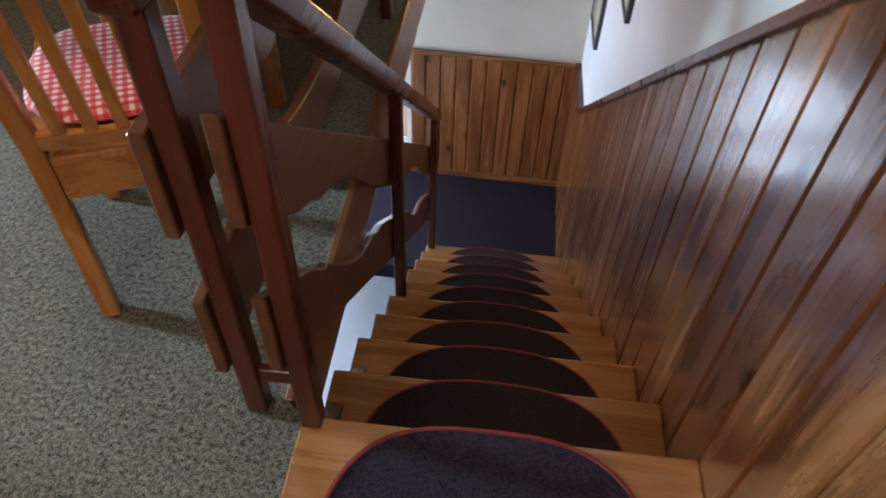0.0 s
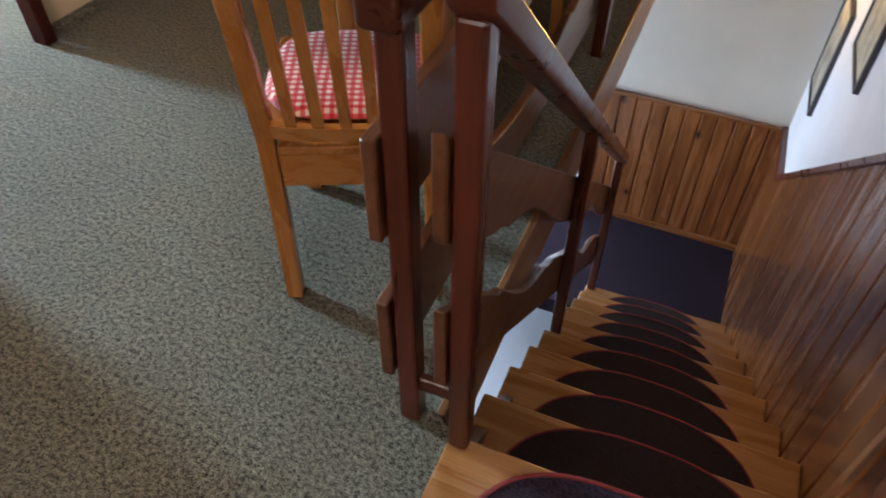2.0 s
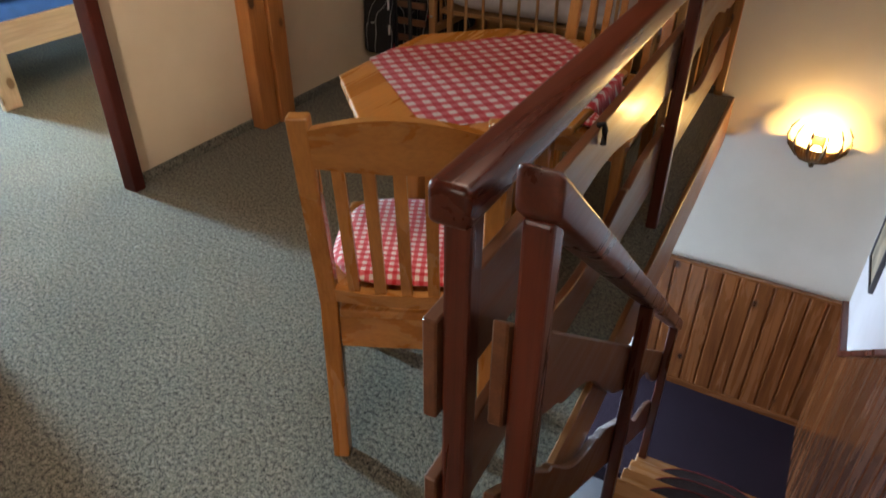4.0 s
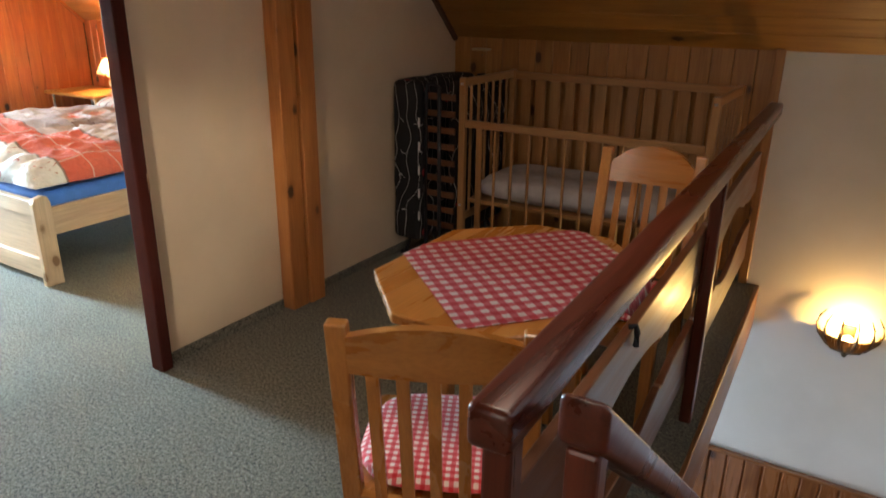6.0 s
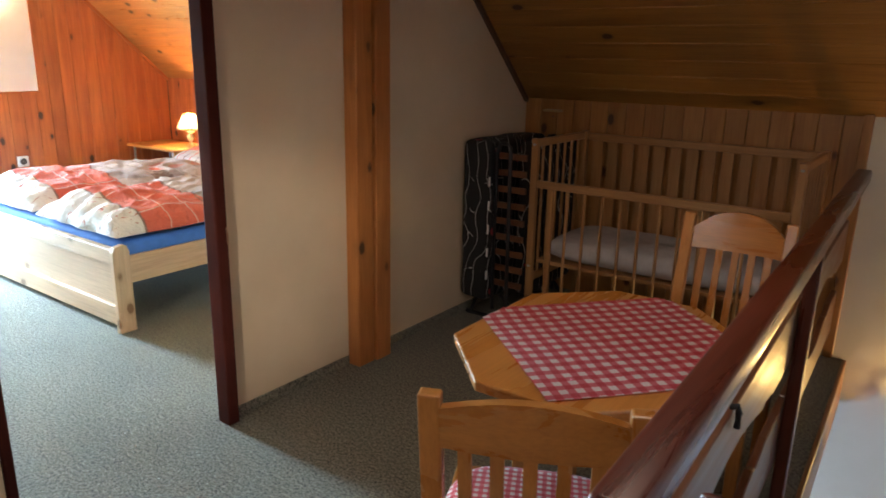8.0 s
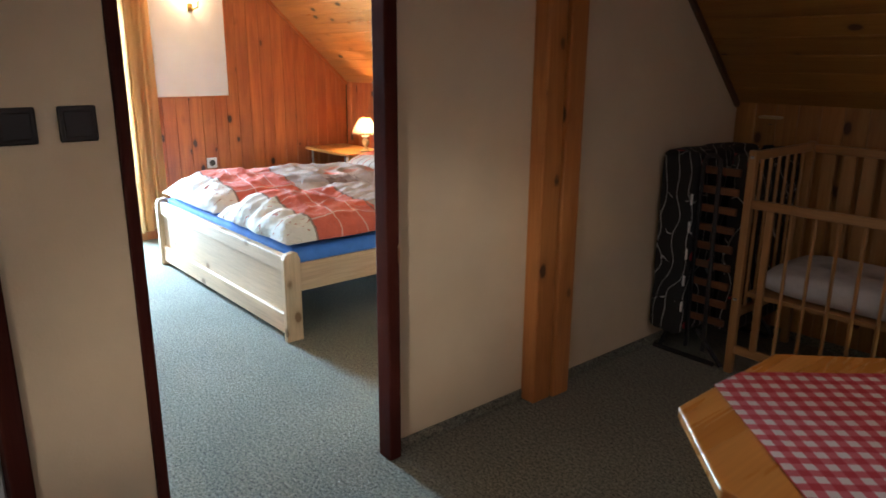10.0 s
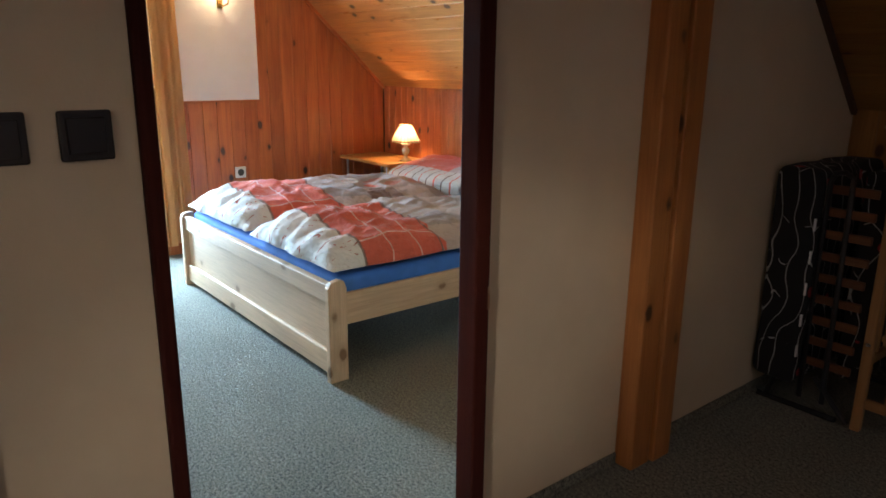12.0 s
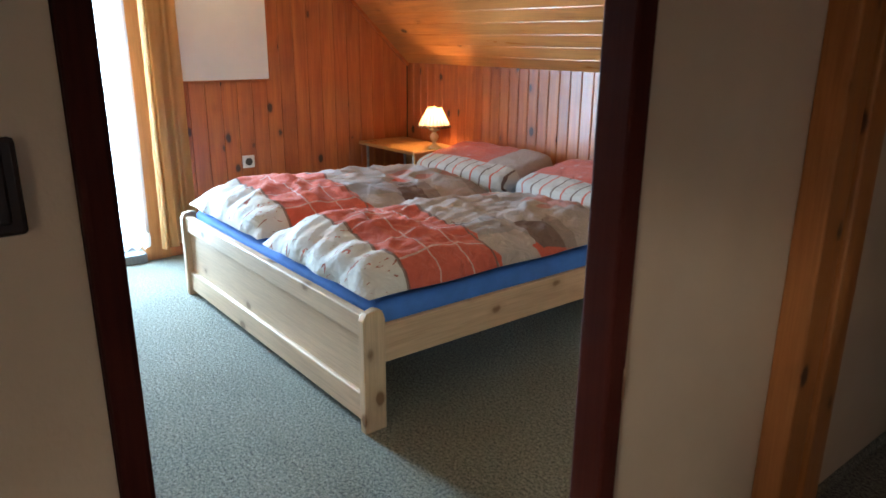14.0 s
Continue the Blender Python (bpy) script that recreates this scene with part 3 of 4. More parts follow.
# corner board where panelling meets plaster, ceiling edge strips
structure("trim_panel_end", box(-0.305, -0.262, KNEE_Y - 0.022, KNEE_Y - 0.002, 0, KNEE_Z + 0.01, 0.003), KNEE["z"], "upright pine cover strip ending the panelling", "trim")
sl = math.hypot(1, PITCH)
strip = prism("x", [(KNEE_Y, KNEE_Z - 0.012), (KNEE_Y, KNEE_Z + 0.008), (BREAK_Y, TOP + 0.008), (BREAK_Y, TOP - 0.030), (KNEE_Y - 0.01, KNEE_Z - 0.022)], HALL_X, HALL_X + 0.022)
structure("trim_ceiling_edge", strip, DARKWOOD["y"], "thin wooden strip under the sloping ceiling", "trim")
structure("trim_bed_ceiling", prism("x", [(KNEE_Y, KNEE_Z - 0.012), (KNEE_Y, KNEE_Z + 0.008), (BREAK_Y, TOP + 0.008), (BREAK_Y, TOP - 0.030), (KNEE_Y - 0.01, KNEE_Z - 0.022)], END_X, END_X + 0.018), PINE["y"], "pine strip under the bedroom ceiling", "trim")
# carpet skirting
b = box(HALL_X, HALL_X + 0.010, 1.323, 1.985, 0, 0.045, 0.003)
box(HALL_X, HALL_X + 0.010, 2.197, KNEE_Y, 0, 0.045, 0.003, bm=b)
box(HALL_X + 0.01, -0.31, KNEE_Y - 0.012, KNEE_Y - 0.002, 0, 0.045, 0.003, bm=b)
structure("baseboard", b, CARPET, "low carpet-covered skirting along the wall", "baseboard")

# roof post against the partition, of two timbers
post = thing("timber_post", "pine roof post with knots against the partition", "post", (-2.06, 2.09, 0), kind="structure")
part("timber", box(HALL_X, -2.026, 1.985, 2.088, 0, TOP, 0.006, 2), POST["z"], post)
part("timber", box(HALL_X, -2.014, 2.096, 2.196, 0, TOP, 0.006, 2), POST["z"], post)

# door frames
door1 = thing("door_1", "open doorway with dark red painted frame", "door frame", (-2.12, 0.9, 0), kind="structure")
part("jamb", box(-2.126, -2.054, 1.268, 1.318, 0, 2.10, 0.006, 2), FRAME_RED["z"], door1)
part("jamb", box(-2.105, -2.022, 0.463, 0.494, 0, 2.10, 0.006, 2), FRAME_RED["z"], door1)
part("lintel", box(-2.105, -2.040, 0.482, 1.268, 2.03, 2.10, 0.006, 2), FRAME_RED["y"], door1)
part("paint_chip", box(-2.0555, -2.0532, 1.311, 1.3185, 0.735, 0.80, 0.0008), BED["z"], door1, "bare wood where paint has chipped")
door2 = thing("door_2", "closed pale door in a dark red frame", "door", (-2.12, -0.25, 0), kind="structure")
part("jamb", box(BED_X, -2.022, 0.130, 0.180, 0, 2.08, 0.006, 2), FRAME_RED["z"], door2)
part("jamb", box(BED_X, -2.022, -0.63, -0.58, 0, 2.08, 0.006, 2), FRAME_RED["z"], door2)
part("lintel", box(BED_X, -2.022, -0.58, 0.130, 2.02, 2.08, 0.006, 2), FRAME_RED["y"], door2)
leaf = part("leaf", box(-2.13, -2.09, -0.575, 0.126, 0.01, 2.015, 0.004), DOORWHITE, door2)
part("handle", tube([(-2.09, -0.5, 1.02), (-2.05, -0.5, 1.02), (-2.045, -0.49, 1.02), (-2.045, -0.39, 1.02)], 0.009), STEEL, leaf, "steel lever handle")

# balcony door of the bedroom
win = thing("window_1", "pine-framed balcony door, bright daylight outside", "window", (-5.93, 0.95, 0), kind="structure")
part("window_frame", box(-5.99, -5.835, 1.505, 1.662, 0, 2.10, 0.005, 2), POST["z"], win)
part("window_frame", box(-5.99, -5.835, 0.28, 0.36, 0, 2.10, 0.005, 2), POST["z"], win)
part("window_frame", box(-5.99, -5.835, 0.36, 1.505, 2.02, 2.10, 0.005, 2), POST["y"], win)
part("window_sill", box(-5.99, -5.80, 0.36, 1.505, 0, 0.06, 0.006, 2), THRESH, win, "grey metal threshold")
part("bottom_rail", box(-5.99, -5.93, 0.36, 1.505, 0.06, 0.215, 0.004), THRESH, win, "grey lower rail of the door leaf")
g = part("pane", box(-5.985, -5.978, 0.36, 1.505, 0.215, 2.02), GLASS, win)
g.visible_shadow = False
win2 = thing("window_2", "window beside the lower landing", "window", (-1.75, 2.75, -1.95), kind="structure")
for y0 in (2.08, 3.36):
    part("window_frame", box(-1.79, -1.69, y0, y0 + 0.06, -1.95, -0.75, 0.004), BED["z"], win2)
g = part("pane", box(-1.755, -1.749, 2.14, 3.36, -1.95, -0.75), GLASS, win2)
g.visible_shadow = False

win4 = thing("window_4", "window beside the foot of the stair", "window", (-0.85, KNEE_Y + 0.06, -1.74), kind="structure")
for x0 in (-1.27, -0.48):
    part("window_frame", box(x0, x0 + 0.05, KNEE_Y + 0.02, KNEE_Y + 0.10, -1.74, -0.90, 0.004), BED["z"], win4)
g = part("pane", box(-1.22, -0.48, KNEE_Y + 0.06, KNEE_Y + 0.066, -1.74, -0.90), GLASS, win4)
g.visible_shadow = False

# stair panelling: sloping row along the side wall, level row on the end wall
def wains_top(y):
    return max(0.452 - 0.805 * (y - 1.185), -1.04)


W = 0.125
for k in range(-7, 26):
    y0 = 0.45 + k * W
    low = min(0.0, -RISE * ((y0 - NOSE) / RUN) - 0.42)
    low = max(low, LAND)
    bm = plank(W - 0.0015, low, wains_top(y0), wains_top(y0 + W), 0.018, lambda u, v, d, y0=y0: Vector((STAIR_R - d, y0 + u, v)), 0.007)
    part("board", bm, WAINS["z"], wall_right)
y0, y1, y2 = -0.45, 1.185 + 1.492 / 0.805, 3.62
cap = prism("x", [(y, wains_top(y) + d) for y, d in ((y0, -0.006), (y0, 0.030), (y1, 0.030), (y2, 0.012), (y2, -0.010), (y1, -0.006))], STAIR_R - 0.034, STAIR_R + 0.002, 0.004, 2)
part("cap_rail", cap, RED["y"], wall_right, "dark varnished cap rail")
endboards = structure("panelling_stair_end", box(-0.40, STAIR_R, KNEE_Y - 0.012, KNEE_Y - 0.004, LAND, -1.06), WAINS["z"], "varnished panelling round the stair landing", "wall panelling")
for k in range(12):
    u0 = -0.395 + k * 0.0955
    part("board", plank(0.094, LAND, -1.055, -1.055, 0.016, lambda u, v, d, u0=u0: Vector((u0 + u, KNEE_Y - 0.012 - d, v)), 0.009), WAINS["z"], endboards)
part("cap_rail", box(-0.40, 0.72, KNEE_Y - 0.036, KNEE_Y - 0.004, -1.052, -1.030, 0.003), WAINS["x"], endboards)
part("skirting", box(-0.40, 0.72, KNEE_Y - 0.040, KNEE_Y - 0.028, LAND, LAND + 0.05, 0.003), WAINS["x"], endboards)

# ---- staircase ----
stair = thing("staircase", "varnished wooden stair going down, closed risers", "staircase", (0.3, 0.45, 0), m=S, kind="structure")
TL, TR = -0.086, STAIR_R - 0.018
part("tread", box(EDGE + 0.004, TR, 0.10, NOSE, -0.038, 0.001, 0.006, 2), TREAD["x"], stair, "top tread level with the hall floor")
for k in range(1, 10):
    part("tread", box(TL, TR, NOSE + RUN * (k - 1) - 0.035, NOSE + RUN * k, -RISE * k - 0.038, -RISE * k, 0.006, 2), TREAD["x"], stair)
for k in range(10):
    y = NOSE + RUN * k - 0.045
    part("riser", box(TL + 0.01, TR, y, y + 0.018, -RISE * (k + 1), -RISE * k - 0.038), TREAD["x"], stair)
string = prism("x", [(0.42, -0.05), (0.42, -0.40), (2.60, LAND - 0.15), (2.66, LAND), (2.60, LAND + 0.10)], TL + 0.012, TL + 0.045)
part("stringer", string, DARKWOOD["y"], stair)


def mat_outline(cx, half, y_back, y_front, n=22, power=2.6):
    pts = []
    for k in range(n + 1):
        a = math.pi * k / n
        c, s = math.cos(a), math.sin(a)
        pts.append((cx + half * math.copysign(abs(c) ** (2 / power), c), y_back + (y_front - y_back) * abs(s) ** (2 / power)))
    return pts


for k in range(1, 10):
    yb, yf = NOSE + RUN * (k - 1) - 0.022, NOSE + RUN * k + 0.004
    z = -RISE * k
    mat = thing("stair_mat", "dark aubergine rounded stair mat with red piping", "stair mat", (0.32, yf, z), m=S, group="mats on the stair treads")
    o = mat_outline(0.32, 0.315, yb, yf)
    part("pad", prism("z", o, z, z + 0.008), MATTING, mat)
    part("edging", tube([(x, y, z + 0.006) for x, y in o], 0.0045, 6), PIPING, mat, "dark red stitched edge")
mat = thing("landing_mat", "plum mat with red piping at the stair head", "mat", (0.30, 0.2, 0.001), m=S)
o = mat_outline(0.31, 0.315, 0.10, NOSE + 0.004, 26, 3.0) + [(-0.005, 0.02), (0.10, -0.06), (0.52, -0.06), (0.625, 0.02)]
part("pad", prism("z", o, 0.001, 0.010), PURPLE, mat)
part("edging", tube([(x, y, 0.008) for x, y in o], 0.006, 6, closed=True), PIPING, mat, "dark red stitched edge")

# ---- balustrades ----


def fancy(y0, y1, low, high, slope=0.0, cut_low=False, cut_high=False, n=48):
    """Outline of a rail board whose one edge is sawn into an ogee in the middle."""
    def ogee(s):
        a = abs(s - 0.5) * 2
        if a > 0.62:
            return 0.0
        if a > 0.46:
            return 0.35 * (0.62 - a) / 0.16
        if a > 0.40:
            return 0.35 - 0.5 * (0.46 - a) / 0.06 * 0.35
        return 0.25 + 0.75 * math.cos(a / 0.40 * math.pi / 2)
    dep = (high - low) * 0.34
    bot = [(y0 + (y1 - y0) * k / n, low + slope * (y1 - y0) * k / n + (dep * ogee(k / n) if cut_low else 0)) for k in range(n + 1)]
    top = [(y0 + (y1 - y0) * k / n, high + slope * (y1 - y0) * k / n - (dep * ogee(k / n) if cut_high else 0)) for k in range(n, -1, -1)]
    return bot + top


RX = -0.172
bal = thing("landing_balustrade", "red-stained wooden balustrade with sawn boards along the stairwell", "balustrade", (RX, 1.9, 0), m=S)
part("handrail", box(RX - 0.031, RX + 0.031, 0.412, 3.53, 0.892, 0.955, 0.011, 3), RED["y"], bal, smooth=50)
for y in (0.462, 2.062):
    part("newel_post", box(RX - 0.021, RX + 0.021, y - 0.022, y + 0.022, 0, 0.892, 0.006, 2), RED["z"], bal)
for y0, y1 in ((0.425, 2.10), (2.105, 3.46)):
    part("rail_board", prism("x", fancy(y0, y1, 0.525, 0.722, cut_low=True), RX - 0.046, RX - 0.022, 0.003), RAIL["y"], bal)
    part("rail_board", prism("x", fancy(y0, y1, 0.165, 0.375, cut_high=True), RX - 0.046, RX - 0.022, 0.003), RAIL["y"], bal)
part("spacer", box(RX, -0.05, 0.455, 0.475, 0.10, 0.14, 0.003), RED["x"], bal)
part("hook", tube([(RX - 0.030, 1.20, 0.724), (RX - 0.016, 1.20, 0.730), (RX - 0.012, 1.20, 0.715), (RX - 0.012, 1.20, 0.682)], 0.008), BLACKSTEEL, bal, "small dark metal catch")

SX, SL = -0.055, -0.815
sbal = thing("stair_balustrade", "red-stained stair railing with sawn boards down the flight", "balustrade", (SX, 0.44, 0), m=S)


def slope_z(z0, y):
    return z0 + SL * (y - 0.45)


ye = 2.72
hr = prism("y", [(SX - 0.030, -0.034), (SX + 0.030, -0.034), (SX + 0.030, 0.034), (SX - 0.030, 0.034)], 0.405, ye, 0.012, 3)
for v in hr.verts:
    v.co.z += slope_z(0.945, v.co.y)
part("handrail", hr, RED["y"], sbal, smooth=50)
for y, low in ((0.44, 0.0), (1.515, -RISE * 5), (2.63, -RISE * 9)):
    top = slope_z(0.915, y)
    part("newel_post", box(SX - 0.021, SX + 0.021, y - 0.022, y + 0.022, low, top + 0.01, 0.006, 2), RED["z"], sbal)
for y0, y1 in ((0.405, 1.54), (1.545, 2.655)):
    hi, lo = slope_z(0.745, y0), slope_z(0.395, y0)
    part("rail_board", prism("x", fancy(y0, y1, hi - 0.195, hi, SL, cut_low=True), SX - 0.045, SX - 0.022, 0.003), RAIL["y"], sbal)
    part("rail_board", prism("x", fancy(y0, y1, lo - 0.205, lo, SL, cut_high=True), SX - 0.045, SX - 0.022, 0.003), RAIL["y"], sbal)

# ---- stairwell wall things ----
for y0, y1, z0, z1 in ((3.02, 3.38, -0.63, -0.12), (2.33, 2.72, -0.10, 0.42), (1.60, 1.98, 0.45, 0.96)):
    fr = thing("picture", "beige print in a thin dark frame on the stair wall", "picture", (STAIR_R, (y0 + y1) / 2, z0), m=S, group="pictures along the stair")
    f = box(STAIR_R - 0.022, STAIR_R, y0, y0 + 0.018, z0, z1, 0.002)
    box(STAIR_R - 0.022, STAIR_R, y1 - 0.018, y1, z0, z1, 0.002, bm=f)
    box(STAIR_R - 0.022, STAIR_R, y0 + 0.018, y1 - 0.018, z0, z0 + 0.018, 0.002, bm=f)
    box(STAIR_R - 0.022, STAIR_R, y0 + 0.018, y1 - 0.018, z1 - 0.018, z1, 0.002, bm=f)
    part("frame", f, PICFRAME, fr)
    part("print", box(STAIR_R - 0.014, STAIR_R - 0.003, y0 + 0.017, y1 - 0.017, z0 + 0.017, z1 - 0.017), PICTURE, fr)

SC = (0.245, KNEE_Y, -0.255)
sc = thing("wall_sconce", "lit bronze beaded shell sconce on the white stair wall", "wall lamp", SC)
prof = [(0.018, 0.0), (0.045, 0.006), (0.060, 0.014), (0.085, 0.026), (0.105, 0.045), (0.122, 0.068), (0.130, 0.090), (0.134, 0.110)]
bowl = lathe(prof, SC, 56, 0.07, True)
bmesh.ops.solidify(bowl, geom=bowl.faces[:], thickness=0.004)
part("bowl", bowl, BRONZE, sc, smooth=30)
for k in range(6):
    a = math.pi + math.pi * (k + 0.5) / 6
    pts = [(SC[0] + r * math.cos(a), SC[1] + r * math.sin(a), SC[2] + z) for r, z in ((0.03, -0.004), (0.09, 0.024), (0.138, 0.085), (0.152, 0.135), (0.146, 0.175), (0.120, 0.215))]
    part("rib", tube(pts, [0.005, 0.006, 0.008, 0.007, 0.005, 0.002], 6), DARKBRONZE, sc, smooth=40)
part("finial", lathe([(0.001, -0.035), (0.012, -0.025), (0.016, -0.012), (0.012, 0.004), (0.001, 0.006)], (SC[0], SC[1] - 0.018, SC[2]), 12), DARKBRONZE, sc, smooth=40)
part("back_plate", box(SC[0] - 0.03, SC[0] + 0.03, SC[1] - 0.008, SC[1], SC[2] - 0.01, SC[2] + 0.14, 0.003), DARKBRONZE, sc)
glob = bmesh.new()
bmesh.ops.create_uvsphere(glob, u_segments=16, v_segments=10, radius=0.024, matrix=Matrix.Translation((SC[0], SC[1] - 0.065, SC[2] + 0.085)))
part("bulb", glob, BULB, sc, "glowing warm bulb", smooth=60)

# ---- hall furniture ----


def build_chair(name, label, arched, slats):
    """A slatted chair, its back legs at y = 0, facing +y."""
    ch = thing(name, label, "chair")
    w, d, seat = 0.37, 0.43, 0.43
    def leg(x):
        pts = [(-0.018, 0), (0.022, 0), (0.040, 0.45), (-0.056, 0.905), (-0.088, 0.905), (0.004, 0.45)]
        b = prism("x", pts, x - 0.019, x + 0.019, 0.005, 2)
        for v in b.verts:
            v.co.x *= 1.02 - 0.02 * v.co.z
        return b
    for x in (-w / 2 + 0.019, w / 2 - 0.019):
        part("back_leg", leg(x), CHAIR["z"], ch)
    for x in (-w / 2 + 0.022, w / 2 - 0.022):
        part("front_leg", box(x - 0.019, x + 0.019, d - 0.04, d, 0, seat - 0.005, 0.005, 2), CHAIR["z"], ch)
    k = w / 2
    outline = [(-k + 0.040, -0.006), (k - 0.040, -0.006), (k - 0.040, 0.046), (k + 0.012, 0.050), (k + 0.012, d + 0.012), (k - 0.004, d + 0.02), (-k + 0.004, d + 0.02), (-k - 0.012, d + 0.012), (-k - 0.012, 0.050), (-k + 0.040, 0.046)]
    part("seat", prism("z", outline, seat - 0.005, seat + 0.018, 0.006, 2), CHAIR["y"], ch)
    part("apron", box(-w / 2 + 0.038, w / 2 - 0.038, 0.0, 0.02, 0.340, 0.4245, 0.003), CHAIR["x"], ch)
    part("apron", box(-w / 2 + 0.04, w / 2 - 0.04, d - 0.03, d - 0.01, 0.355, 0.425, 0.003), CHAIR["x"], ch)
    for x in (-w / 2 + 0.014, w / 2 - 0.032):
        part("side_rail", box(x, x + 0.018, 0.02, d - 0.04, 0.355, 0.425, 0.003), CHAIR["y"], ch)
    def lean(z):
        return 0.022 - 0.094 * max(0, z - 0.45) / 0.455
    n = 20
    def bow(x):
        return -0.022 * (1 - (x / (w / 2)) ** 2)
    def rail(z0, z1f):
        b = bmesh.new()
        rows = []
        for k in range(n + 1):
            x = (-w / 2 + 0.036 + (w - 0.072) * k / n) * (1.02 - 0.02 * z0)
            zt = z1f(x)
            yb, yt = lean(z0) + bow(x), lean(zt) + bow(x)
            rows.append([b.verts.new(c) for c in ((x, yb - 0.010, z0), (x, yb + 0.010, z0), (x, yt + 0.010, zt), (x, yt - 0.010, zt))])
        for k in range(n):
            for j in range(4):
                b.faces.new((rows[k][j], rows[k][(j + 1) % 4], rows[k + 1][(j + 1) % 4], rows[k + 1][j]))
        b.faces.new(rows[0])
        b.faces.new(rows[-1][::-1])
        return b
    top = (lambda x: 0.842 + 0.078 * (1 - (abs(x) / (0.43 * w)) ** 2.4) if abs(x) < 0.43 * w else 0.842) if arched else (lambda x: 0.862 + 0.052 * math.cos(x / (w / 2) * 1.45))
    part("top_rail", rail(0.805 if not arched else 0.785, top), CHAIR["x"], ch, smooth=40)
    part("lower_rail", rail(0.462, lambda x: 0.498), CHAIR["x"], ch, smooth=40)
    for k in range(slats):
        x = (k - (slats - 1) / 2) * (w - 0.10) / slats
        sl_b = bmesh.new()
        rows = []
        for z in (0.49, 0.60, 0.71, 0.82):
            y = lean(z) + bow(x)
            rows.append([sl_b.verts.new(c) for c in ((x - 0.0115, y - 0.006, z), (x + 0.0115, y - 0.006, z), (x + 0.0115, y + 0.006, z), (x - 0.0115, y + 0.006, z))])
        for a, c in zip(rows, rows[1:]):
            for j in range(4):
                sl_b.faces.new((a[j], a[(j + 1) % 4], c[(j + 1) % 4], c[j]))
        part("slat", sl_b, CHAIR["z"], ch)
    return ch


chair = build_chair("dining_chair", "honey-coloured wooden slat-back chair drawn up to the table", False, 5)
chair.matrix_basis = pose(-0.428, 0.711, 0, 0, 0, 26)
chair2 = build_chair("dining_chair", "honey-coloured slat-back chair with an arched top rail", True, 5)
chair2.matrix_basis = pose(-0.490, 2.19, 0, 0, 0, 182)


def soft_pad(name, label, category, group, m, w, d, h, material, radius=0.3, n=22, wrinkle=0.0):
    """A stuffed flat cushion: rounded outline, domed top."""
    b = bmesh.new()
    grid = {}
    for side in (1, -1):
        for i in range(n + 1):
            for j in range(n + 1):
                u, v = 2 * i / n - 1, 2 * j / n - 1
                e = (1 - abs(u) ** 6) * (1 - abs(v) ** 6)
                if side == -1 and (i in (0, n) or j in (0, n)):
                    grid[side, i, j] = grid[1, i, j]
                    continue
                k = 1 - radius * (abs(u) * abs(v)) ** 3
                z = h / 2 + side * h / 2 * max(e, 0) ** 0.35
                if wrinkle and side == 1:
                    z += wrinkle * (noise.noise(Vector((u * 4, v * 4, h * 50))) + 0.5 * noise.noise(Vector((u * 9, v * 9, 3))))
                grid[side, i, j] = b.verts.new((u * w / 2 * k, v * d / 2 * k, z))
    for side in (1, -1):
        for i in range(n):
            for j in range(n):
                q = [grid[side, i, j], grid[side, i + 1, j], grid[side, i + 1, j + 1], grid[side, i, j + 1]]
                b.faces.new(q if side == 1 else q[::-1])
    ob = new(name, finish(name, b, material, 60))
    ob.matrix_basis = m
    return tagged(ob, label, category, group)


soft_pad("seat_pad", "red and white gingham seat pad on a chair", "cushion", "gingham pads on the chairs", pose(-0.535, 0.931, 0.4485, 0, 0, 26), 0.39, 0.365, 0.036, GINGHAM_SMALL)
soft_pad("seat_pad", "red and white gingham seat pad on a chair", "cushion", "gingham pads on the chairs", pose(-0.482, 1.950, 0.4485, 0, 0, 182), 0.37, 0.37, 0.034, GINGHAM_SMALL)

TC = (-0.578, 1.335)
table = thing("dining_table", "small octagonal honey-coloured wooden table", "table", (TC[0], TC[1], 0))
hx, hy, ct = 0.316, 0.397, 0.195
octo = [(TC[0] + sx * a, TC[1] + sy * c) for sx, sy, a, c in ((-1, -1, hx, hy - ct), (-1, -1, hx - ct, hy), (1, -1, hx - ct, hy), (1, -1, hx, hy - ct), (1, 1, hx, hy - ct), (1, 1, hx - ct, hy), (-1, 1, hx - ct, hy), (-1, 1, hx, hy - ct))]
part("tabletop", prism("z", octo, 0.712, 0.738, 0.005, 2), CHAIR["y"], table)
for sx in (-1, 1):
    for sy in (-1, 1):
        x, y = TC[0] + sx * 0.13, TC[1] + sy * 0.14
        part("leg", box(x - 0.022, x + 0.022, y - 0.022, y + 0.022, 0, 0.712, 0.006, 2), CHAIR["z"], table)
for s in (-1, 1):
    part("apron", box(TC[0] - 0.108, TC[0] + 0.108, TC[1] + s * 0.14 - 0.01, TC[1] + s * 0.14 + 0.01, 0.65, 0.712), CHAIR["x"], table)
    part("apron", box(TC[0] + s * 0.13 - 0.01, TC[0] + s * 0.13 + 0.01, TC[1] - 0.118, TC[1] + 0.118, 0.65, 0.712), CHAIR["y"], table)

